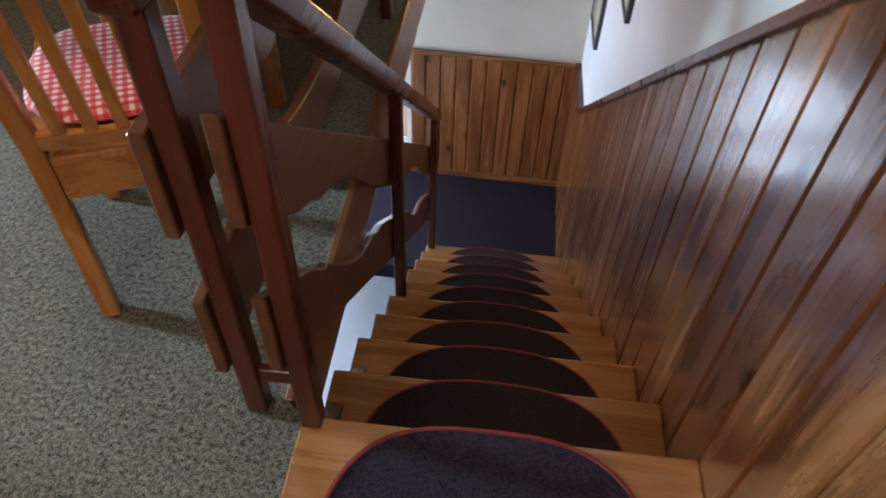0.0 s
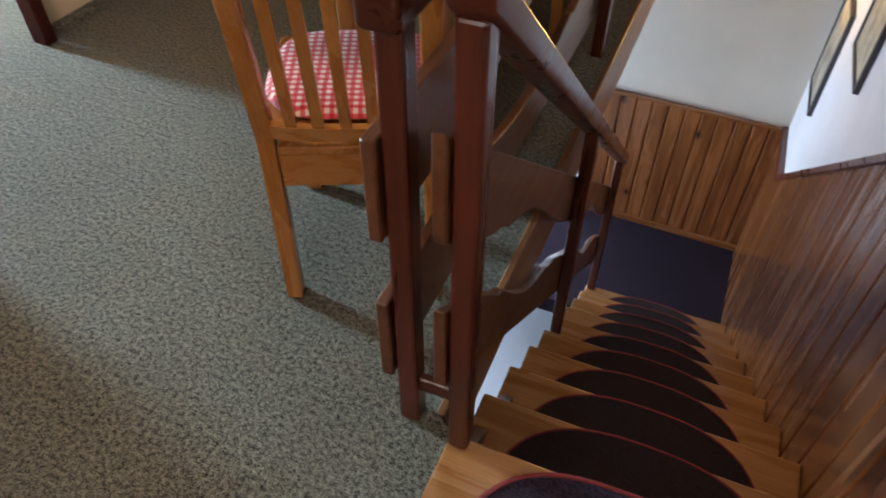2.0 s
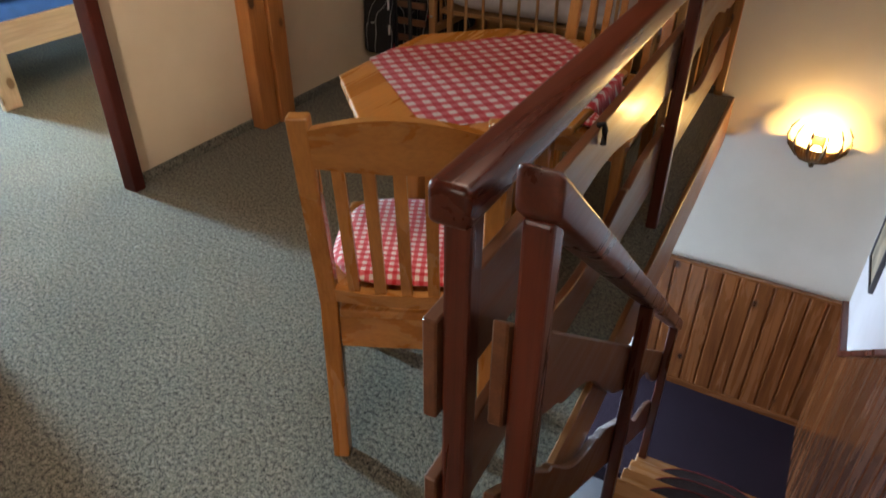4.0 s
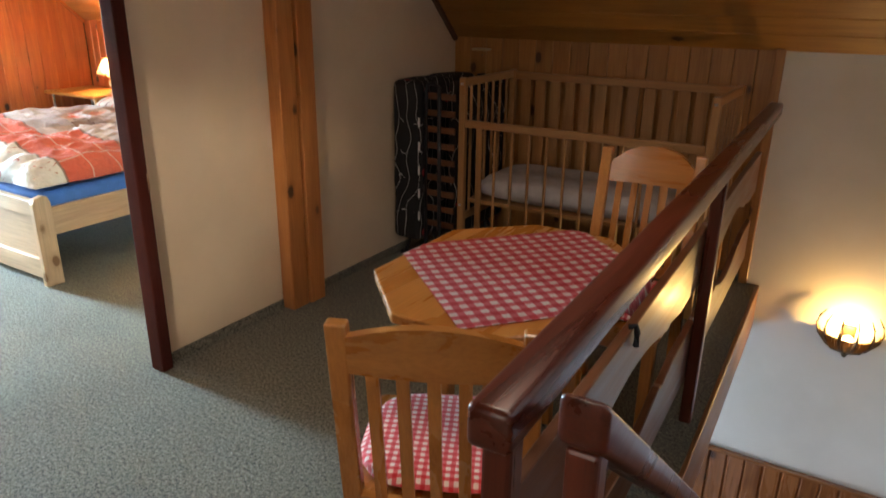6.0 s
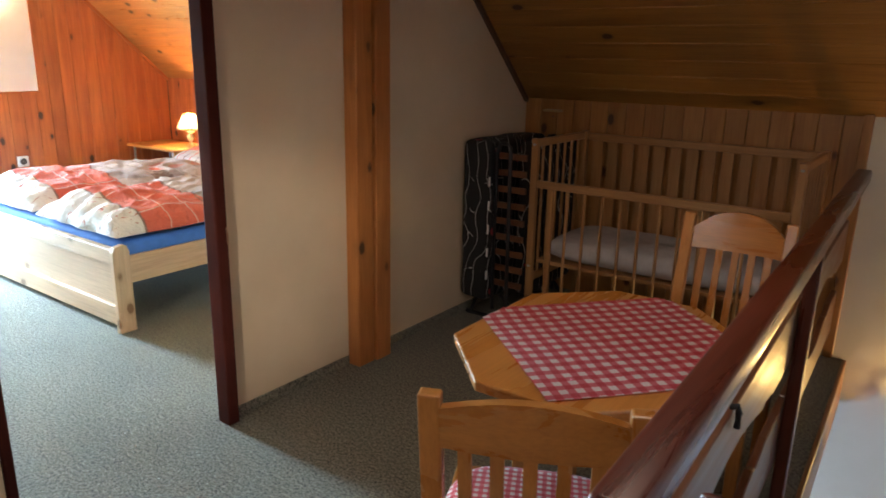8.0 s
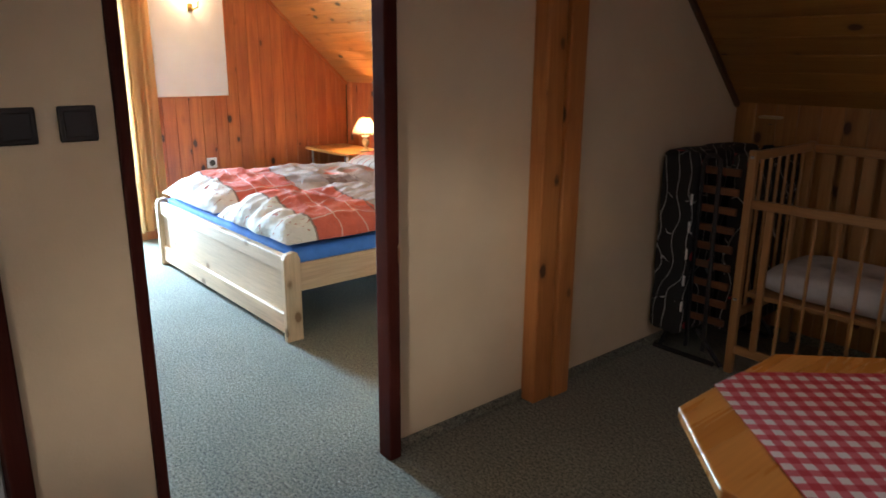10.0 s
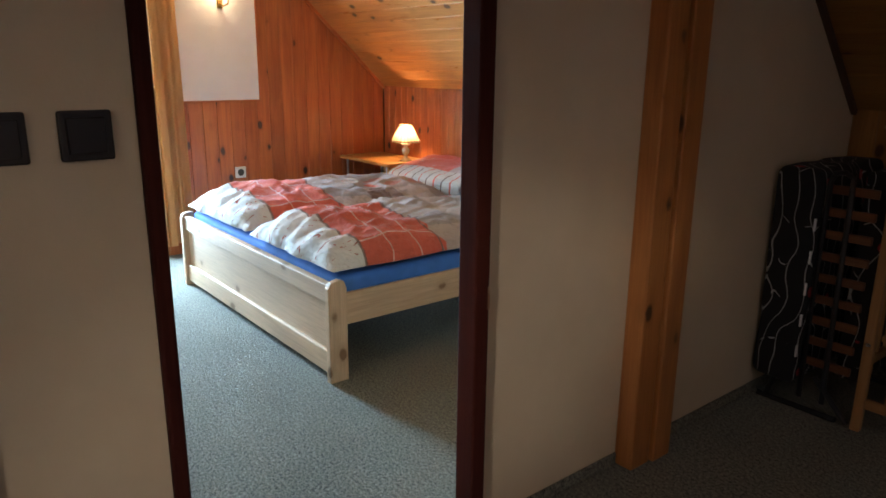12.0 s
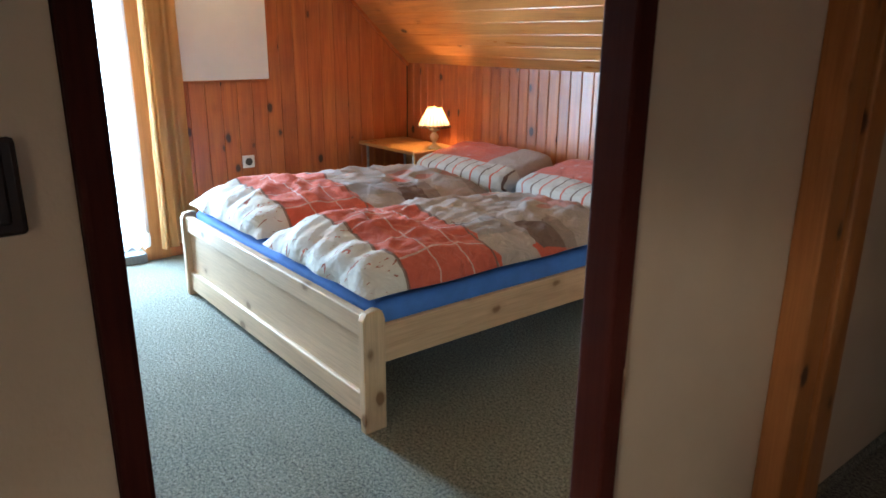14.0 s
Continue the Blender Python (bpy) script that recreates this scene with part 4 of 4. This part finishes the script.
# the cloth lies cornerwise, its tips hanging over the edge
cb = bmesh.new()
n, side = 44, 0.585
cm = pose(-0.540, 1.347, 0.741, 0, 0, 49)
inv = cm.inverted()
rows = []
for i in range(n + 1):
    row = []
    for j in range(n + 1):
        p = Vector(((i / n - 0.5) * side, (j / n - 0.5) * side * 0.95, 0))
        w = cm @ p
        over = max(abs(w.x - TC[0]) - hx, abs(w.y - TC[1]) - hy, (abs(w.x - TC[0]) + abs(w.y - TC[1]) - (hx + hy - ct)) * 0.707, 0)
        z = 0.0012 * noise.noise(Vector((p.x * 12, p.y * 12, 0))) + 0.0012
        if over > 0:
            d = Vector((w.x - TC[0], w.y - TC[1], 0)).normalized()
            w -= d * over * 0.75
            w.x, w.y = max(TC[0] - hx - 0.012, min(TC[0] + hx + 0.012, w.x)), w.y
            w.z -= over * 0.95
            q = inv @ w
            p, z = Vector((q.x, q.y, 0)), q.z
        row.append(cb.verts.new((p.x, p.y, z)))
    rows.append(row)
for i in range(n):
    for j in range(n):
        cb.faces.new((rows[i][j], rows[i + 1][j], rows[i + 1][j + 1], rows[i][j + 1]))
bmesh.ops.solidify(cb, geom=cb.faces[:], thickness=0.0015)
cloth = new("tablecloth", finish("tablecloth", cb, GINGHAM, 50))
cloth.matrix_basis = cm
tagged(cloth, "red and white gingham cloth laid cornerwise on the table", "tablecloth")

# crib
X0, X1, Y0, Y1 = -1.665, -0.425, 2.925, 3.495
crib = thing("crib", "slatted beech crib with a lowered front rail", "crib", ((X0 + X1) / 2, 3.2, 0))
for x in (X0, X1):
    for y in (Y0, Y1):
        part("post", box(x - 0.018, x + 0.018, y - 0.016, y + 0.016, 0.0, 1.03, 0.005, 2), CRIB["z"], crib)
for y, zt in ((Y0, 0.80), (Y1, 1.0)):
    part("top_rail", box(X0 + 0.018, X1 - 0.018, y - 0.011, y + 0.011, zt - 0.022, zt + 0.018, 0.005, 2), CRIB["x"], crib)
    part("bottom_rail", box(X0 + 0.018, X1 - 0.018, y - 0.011, y + 0.011, 0.27 if y == Y1 else 0.10, 0.31 if y == Y1 else 0.14, 0.004), CRIB["x"], crib)
    k0 = 12 if y == Y0 else 13
    for k in range(k0):
        x = X0 + (X1 - X0) * (k + 1) / (k0 + 1)
        if y == Y0:
            part("slat", tube([(x, y, 0.12), (x, y, zt - 0.02)], 0.008, 8), CRIB["z"], crib, smooth=40)
        else:
            part("back_slat", box(x - 0.031, x + 0.031, y - 0.006, y + 0.006, 0.29, zt - 0.02, 0.002), CRIB["z"], crib)
part("stile", box(X0 + 0.085, X0 + 0.115, Y0 - 0.010, Y0 + 0.010, 0.12, 0.78, 0.003), CRIB["z"], crib)
for x in (X0, X1):
    part("end_rail", box(x - 0.011, x + 0.011, Y0 + 0.016, Y1 - 0.016, 0.985, 1.025, 0.004), CRIB["y"], crib)
    part("end_rail", box(x - 0.011, x + 0.011, Y0 + 0.016, Y1 - 0.016, 0.27, 0.31, 0.004), CRIB["y"], crib)
    for k in range(6):
        y = Y0 + (Y1 - Y0) * (k + 1) / 7
        part("slat", tube([(x, y, 0.30), (x, y, 0.99)], 0.008, 8), CRIB["z"], crib, smooth=40)
part("base", box(X0 + 0.03, X1 - 0.03, Y0 + 0.02, Y1 - 0.02, 0.375, 0.395), CRIB["x"], crib)
for x in (X0, X1):
    for z in (0.36, 1.0):
        part("bolt", lathe([(0.001, -0.006), (0.008, -0.004), (0.008, 0.004), (0.001, 0.006)], (x, Y0 - 0.018, z), 10), STEEL, crib, "steel bolt head")
soft_pad("crib_mattress", "pale grey quilted mattress lying in the crib", "mattress", "", pose((X0 + X1) / 2, (Y0 + Y1) / 2, 0.395), 1.17, 0.52, 0.125, GREY, 0.05, 26, 0.004)

# folded guest bed
fb = thing("folding_bed", "folded guest bed with black floral mattress on a steel frame", "folding bed", (-1.88, 3.15, 0))
def soft_box(x0, x1, y0, y1, z0, z1, r, amp):
    b = box(x0, x1, y0, y1, z0, z1, r, 4)
    bmesh.ops.subdivide_edges(b, edges=[e for e in b.edges if e.calc_length() > 0.12], cuts=7, use_grid_fill=True)
    for v in b.verts:
        v.co += v.normal * amp * noise.noise(v.co * 9)
    return b
part("mattress_half", soft_box(-2.085, -1.905, 2.875, 3.50, 0.11, 0.995, 0.035, 0.010), TICKING, fb, "black quilted cover with white stalks and red flowers", 60)
part("mattress_half", soft_box(-1.800, -1.700, 2.985, 3.50, 0.16, 1.000, 0.030, 0.008), TICKING, fb, "black quilted cover with white stalks and red flowers", 60)
for k in range(9):
    z = 0.20 + k * 0.088
    part("slat", box(-1.905, -1.72, 2.93, 2.945, z, z + 0.034, 0.003), RAIL["x"], fb)
for y in (2.92, 3.46):
    part("frame_tube", tube([(-1.89, y, 0.06), (-1.89, y, 0.95), (-1.875, y, 0.985), (-1.84, y, 0.99), (-1.81, y, 0.97), (-1.80, y, 0.06)], 0.011, 8), BLACKSTEEL, fb, smooth=50)
    part("foot", tube([(-2.06, y, 0.012), (-1.74, y, 0.012)], 0.012, 8), BLACKSTEEL, fb)
    part("leg", tube([(-2.03, y, 0.012), (-1.99, y, 0.13)], 0.011, 8), BLACKSTEEL, fb)
    part("leg", tube([(-1.70, y, 0.012), (-1.84, y, 0.16)], 0.011, 8), BLACKSTEEL, fb)
for k in range(5):
    part("strap", box(-1.909, -1.902, 2.868, 2.878, 0.24 + k * 0.13, 0.29 + k * 0.13, 0.001), SOCKET, fb, "white strap")

# switches and sockets
for y in (0.254, 0.380):
    sw = thing("light_switch", "square dark brown light switch on the plaster", "light switch", (-2.035, y, 1.205), group="switches beside the bedroom door")
    pl = part("plate", box(-2.035, -2.024, y - 0.041, y + 0.041, 1.205, 1.287, 0.004, 2), PLATE, sw)
    part("rocker", box(-2.026, -2.0205, y - 0.030, y + 0.030, 1.216, 1.276, 0.002), PLATE, sw)
so = thing("wall_socket", "beige double socket on the pine boards", "socket", (-1.905, KNEE_Y, 1.09))
part("plate", box(-1.955, -1.855, KNEE_Y - 0.012, KNEE_Y, 1.105, 1.165, 0.003), BEIGE, so)
for x in (-1.930, -1.880):
    part("hole", lathe([(0.013, -0.001), (0.013, 0.001), (0.001, 0.001)], (-1.905, KNEE_Y, 1.09), 12), HOLE, so)
    so.children[-1].matrix_basis = Matrix.Translation((x + 1.905, -0.0125, 0.045)) @ pose(0, 0, 0, 90)

# ---- bedroom ----
bed = thing("bed", "pale spruce double bed frame", "bed", (-4.15, 2.5, 0))
FX0, FX1, FY0, FY1 = -5.10, -3.262, 1.520, 1.570
for x0, x1 in ((FX0, FX0 + 0.035), (FX1 - 0.035, FX1)):
    part("foot_post", prism("x", [(FY0 - 0.012, 0.0), (FY1 + 0.03, 0.0), (FY1 + 0.03, 0.43), (FY1 + 0.018, 0.462), (FY1 - 0.005, 0.470), (FY0 + 0.004, 0.462), (FY0 - 0.012, 0.435)], x0, x1, 0.004, 2), BED["z"], bed)
part("foot_rail", box(FX0 + 0.035, FX1 - 0.035, FY0 + 0.004, FY1 - 0.006, 0.360, 0.445, 0.006, 2), BED["x"], bed)
part("foot_panel", box(FX0 + 0.035, FX1 - 0.035, FY0 + 0.022, FY1 - 0.012, 0.135, 0.362, 0.002), BED["x"], bed)
part("foot_rail", box(FX0 + 0.035, FX1 - 0.035, FY0 + 0.004, FY1 - 0.006, 0.030, 0.137, 0.006, 2), BED["x"], bed)
for x0, x1 in ((FX0 + 0.005, FX0 + 0.03), (FX1 - 0.03, FX1 - 0.005)):
    part("side_rail", box(x0, x1, FY1 + 0.03, 3.50, 0.258, 0.402, 0.004, 2), BED["y"], bed)
    part("head_leg", box(x0, x1, 3.46, 3.50, 0, 0.258, 0.004), BED["z"], bed)
part("slat_base", box(FX0 + 0.03, FX1 - 0.03, FY1, 3.50, 0.27, 0.31), BED["x"], bed)
part("head_rail", box(FX0 + 0.03, FX1 - 0.03, 3.502, 3.53, 0.05, 0.42, 0.003), BED["x"], bed)


def soft_slab(x0, x1, y0, y1, z0, z1):
    return soft_box(x0, x1, y0, y1, z0, z1, 0.03, 0.004)


mt = new("mattress", finish("mattress", soft_slab(FX0 + 0.035, FX1 - 0.033, FY1 + 0.004, 3.50, 0.311, 0.474), BLUE, 60))
tagged(mt, "thick mattress in a fitted blue sheet on the bed", "mattress")


def build_duvet(label, x0, x1, y0, y1, z, seed):
    """A puffed duvet with quilt swells and sharp creases; origin at its foot corner."""
    b = bmesh.new()
    nu, nv = 64, 96
    grid = {}
    for side in (1, -1):
        for i in range(nu + 1):
            for j in range(nv + 1):
                if side == -1 and (i in (0, nu) or j in (0, nv)):
                    grid[side, i, j] = grid[1, i, j]
                    continue
                u, v = 2 * i / nu - 1, 2 * j / nv - 1
                e = max((1 - abs(u) ** 2.6) * (1 - abs(v) ** 7), 0) ** 0.55
                wx, wy = (x1 - x0), (y1 - y0)
                q = Vector((i / nu * wx, j / nv * wy, seed))
                edge = 0.025 * noise.noise(Vector((v * 3, u * 3, seed + 4)))
                px, py = (u * (1 + edge) + 1) / 2 * wx, (v * (1 + edge) + 1) / 2 * wy
                if side == 1:
                    swell = 0.022 * noise.noise(q * 3.3) + 0.020 * noise.noise(q * 7)
                    crease = 0.027 * (1 - abs(noise.noise(q * 5.5 + Vector((7, 1, 0))))) ** 5 - 0.016 * (1 - abs(noise.noise(Vector((q.x * 15, q.y * 6, seed + 9))))) ** 6
                    foot = max(0, 1 - j / nv * 5)
                    fold = 0.015 * foot * math.sin(q.x * 34 + 4 * noise.noise(q * 4))
                    zz = 0.035 + e * (0.162 - 0.055 * (j / nv) + swell + crease + fold)
                else:
                    zz = 0.035 - 0.032 * e
                grid[side, i, j] = b.verts.new((px, py, zz))
    for side in (1, -1):
        for i in range(nu):
            for j in range(nv):
                q = [grid[side, i, j], grid[side, i + 1, j], grid[side, i + 1, j + 1], grid[side, i, j + 1]]
                b.faces.new(q if side == 1 else q[::-1])
    ob = new("duvet", finish("duvet", b, DUVET, 75))
    ob.matrix_basis = Matrix.Translation((x0, y0, z))
    return tagged(ob, label, "duvet", "duvets on the double bed")


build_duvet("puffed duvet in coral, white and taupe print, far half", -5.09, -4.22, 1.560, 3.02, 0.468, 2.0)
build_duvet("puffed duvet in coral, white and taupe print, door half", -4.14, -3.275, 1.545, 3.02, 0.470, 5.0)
for x, r in ((-4.60, 3), (-3.70, -4)):
    soft_pad("pillow", "plump pillow with striped border and coral top", "pillow", "pillows on the double bed", pose(x, 3.245, 0.518, 11, 0, r), 0.86, 0.52, 0.17, PILLOW, 0.12, 30, 0.010)

# bedside table and lamp
NX0, NX1, NY0, NY1 = -5.80, -5.105, 3.075, 3.49
ns = thing("bedside_table", "orange pine bedside table with an open shelf", "bedside table", ((NX0 + NX1) / 2, 3.28, 0))
part("tabletop", box(NX0, NX1, NY0, NY1, 0.618, 0.642, 0.005, 2), NIGHT["x"], ns)
part("side_panel", box(NX1 - 0.05, NX1 - 0.03, NY0 + 0.03, NY1 - 0.02, 0.40, 0.618, 0.002), NIGHT["z"], ns)
part("back_panel", box(NX0 + 0.03, NX1 - 0.05, NY1 - 0.03, NY1 - 0.015, 0.40, 0.618), NIGHT["x"], ns)
part("shelf", box(NX0 + 0.03, NX1 - 0.03, NY0 + 0.03, NY1 - 0.02, 0.385, 0.40, 0.002), NIGHT["x"], ns)
for x in (NX0 + 0.06, NX1 - 0.06):
    for y in (NY0 + 0.04, NY1 - 0.04):
        part("leg", tube([(x, y, 0), (x, y, 0.618)], 0.010, 8), STEEL, ns, "thin steel leg")
LX, LY, LZ = -5.18, 3.30, 0.642
lamp = thing("table_lamp", "small lit lamp with a pleated cream shade on a turned base", "table lamp", (LX, LY, LZ))
part("base", lathe([(0.001, 0), (0.045, 0), (0.046, 0.008), (0.030, 0.018), (0.014, 0.030), (0.012, 0.045), (0.026, 0.062), (0.032, 0.082), (0.024, 0.100), (0.012, 0.112), (0.020, 0.120), (0.036, 0.126), (0.034, 0.134), (0.010, 0.138), (0.010, 0.165), (0.001, 0.166)], (LX, LY, LZ), 24), CERAMIC, lamp, "turned cream and brass base", 50)
shd = lathe([(0.108, 0.150), (0.104, 0.158), (0.078, 0.215), (0.050, 0.270), (0.046, 0.278)], (LX, LY, LZ), 48, 0.05)
part("shade", shd, SHADE, lamp, "pleated translucent shade")
part("shade_ring", tube([(LX + 0.049 * math.cos(a), LY + 0.049 * math.sin(a), LZ + 0.278) for a in [k * math.pi / 12 for k in range(24)]], 0.003, 6, closed=True), BRASS, lamp)
part("shade_ring", tube([(LX + 0.110 * math.cos(a), LY + 0.110 * math.sin(a), LZ + 0.150) for a in [k * math.pi / 12 for k in range(24)]], 0.003, 6, closed=True), BRASS, lamp)
part("fringe", lathe([(0.1095, 0.146), (0.1085, 0.154), (0.104, 0.163)], (LX, LY, LZ), 48, 0.05), RAIL["z"], lamp, "brown gathered fringe")
part("bulb", lathe([(0.001, 0.165), (0.008, 0.169), (0.012, 0.178), (0.008, 0.188), (0.001, 0.191)], (LX, LY, LZ), 12), BULB, lamp, "glowing warm bulb", 60)

# white wall panel with a sconce on it
pan = thing("wall_panel", "white panel in a thin brown frame on the pine wall", "panel", (END_X, 2.15, 1.1))
PY0, PY1, PZ0, PZ1 = 1.70, 2.425, 1.09, 2.02
part("board", box(END_X, END_X + 0.014, PY0 + 0.012, PY1 - 0.012, PZ0 + 0.012, PZ1 - 0.012), BOARD, pan)
for a in ((PY0, PY1, PZ0, PZ0 + 0.012), (PY0, PY1, PZ1 - 0.012, PZ1), (PY0, PY0 + 0.012, PZ0 + 0.012, PZ1 - 0.012), (PY1 - 0.012, PY1, PZ0 + 0.012, PZ1 - 0.012)):
    part("frame_strip", box(END_X, END_X + 0.020, *a, 0.002), PINE["y"] if a[1] - a[0] > 0.1 else PINE["z"], pan)
BX, BY, BZ = END_X + 0.014, 2.15, 1.74
bs = thing("bedroom_sconce", "small brass wall lamp with lit bulb on the white panel", "wall lamp", (BX, BY, BZ))
part("back_plate", box(BX, BX + 0.012, BY - 0.02, BY + 0.02, BZ, BZ + 0.06, 0.003), BRASS, bs)
part("arm", tube([(BX + 0.01, BY, BZ + 0.03), (BX + 0.05, BY + 0.01, BZ + 0.015), (BX + 0.085, BY + 0.03, BZ + 0.03), (BX + 0.095, BY + 0.03, BZ + 0.075)], 0.006, 8), BRASS, bs, smooth=50)
part("bulb", lathe([(0.001, 0.075), (0.014, 0.085), (0.024, 0.112), (0.016, 0.145), (0.001, 0.152)], (BX + 0.095, BY + 0.03, BZ), 14), OPAL, bs, "opal candle bulb", 60)

ws = thing("wall_socket", "white socket on the pine end wall", "socket", (END_X, 2.232, 0.52))
part("plate", box(END_X, END_X + 0.012, 2.190, 2.274, 0.522, 0.606, 0.004, 2), SOCKET, ws)
ring = part("socket_well", lathe([(0.024, 0.0), (0.026, 0.003), (0.022, 0.003), (0.020, 0.0005), (0.001, 0.0005)], (END_X, 2.232, 0.52), 18), HOLE, ws)
ring.matrix_basis = Matrix.Translation((0.012, 0, 0.044)) @ pose(0, 0, 0, 0, 90)


def drape(x, y0, y1, z0, z1, waves, amp, scallop=0.0, n=120, m=26):
    b = bmesh.new()
    g = []
    for i in range(n + 1):
        s = i / n
        col = []
        hem = scallop * abs(math.sin(s * math.pi * (y1 - y0) / 0.06)) if scallop else 0.01 * math.sin(s * 9)
        for j in range(m + 1):
            k = j / m
            a = amp * (0.55 + 0.45 * (1 - k))
            ph = s * waves * 2 * math.pi
            col.append(b.verts.new((x + a * math.sin(ph + 0.6 * math.sin(3 * k)) + 0.3 * a * math.sin(2.3 * ph + 1), y0 + (y1 - y0) * s + 0.008 * math.sin(ph * 1.7 + k * 2), z0 - hem * (1 - k) ** 6 + (z1 - z0) * k)))
        g.append(col)
    for i in range(n):
        for j in range(m):
            b.faces.new((g[i][j], g[i + 1][j], g[i + 1][j + 1], g[i][j + 1]))
    return b


cur = thing("curtain", "ochre curtain hanging in folds beside the balcony door", "curtain", (-5.79, 1.72, 0.06))
part("cloth", drape(-5.775, 1.590, 1.815, 0.085, 2.16, 3.2, 0.030), CURTAIN, cur, smooth=70)
she = thing("sheer_curtain", "white sheer curtain with a scalloped lace hem", "curtain", (-5.81, 0.95, 0.06))
part("cloth", drape(-5.812, 0.34, 1.53, 0.19, 2.16, 13, 0.012), SHEER, she, smooth=70)
part("lace_hem", drape(-5.812, 0.34, 1.53, 0.115, 0.195, 13, 0.012, 0.03), LACE, she, "scalloped lace hem", 70)
rod = thing("curtain_rod", "plain wooden rod over the balcony door", "curtain rod", (-5.80, 1.0, 2.16))
part("rod", tube([(-5.80, 0.2, 2.165), (-5.80, 1.95, 2.165)], 0.012, 10), POST["y"], rod, smooth=50)
part("bracket", box(-5.87, -5.79, 1.92, 1.935, 2.15, 2.18, 0.002), POST["x"], rod)
part("bracket", box(-5.87, -5.79, 0.22, 0.235, 2.15, 2.18, 0.002), POST["x"], rod)
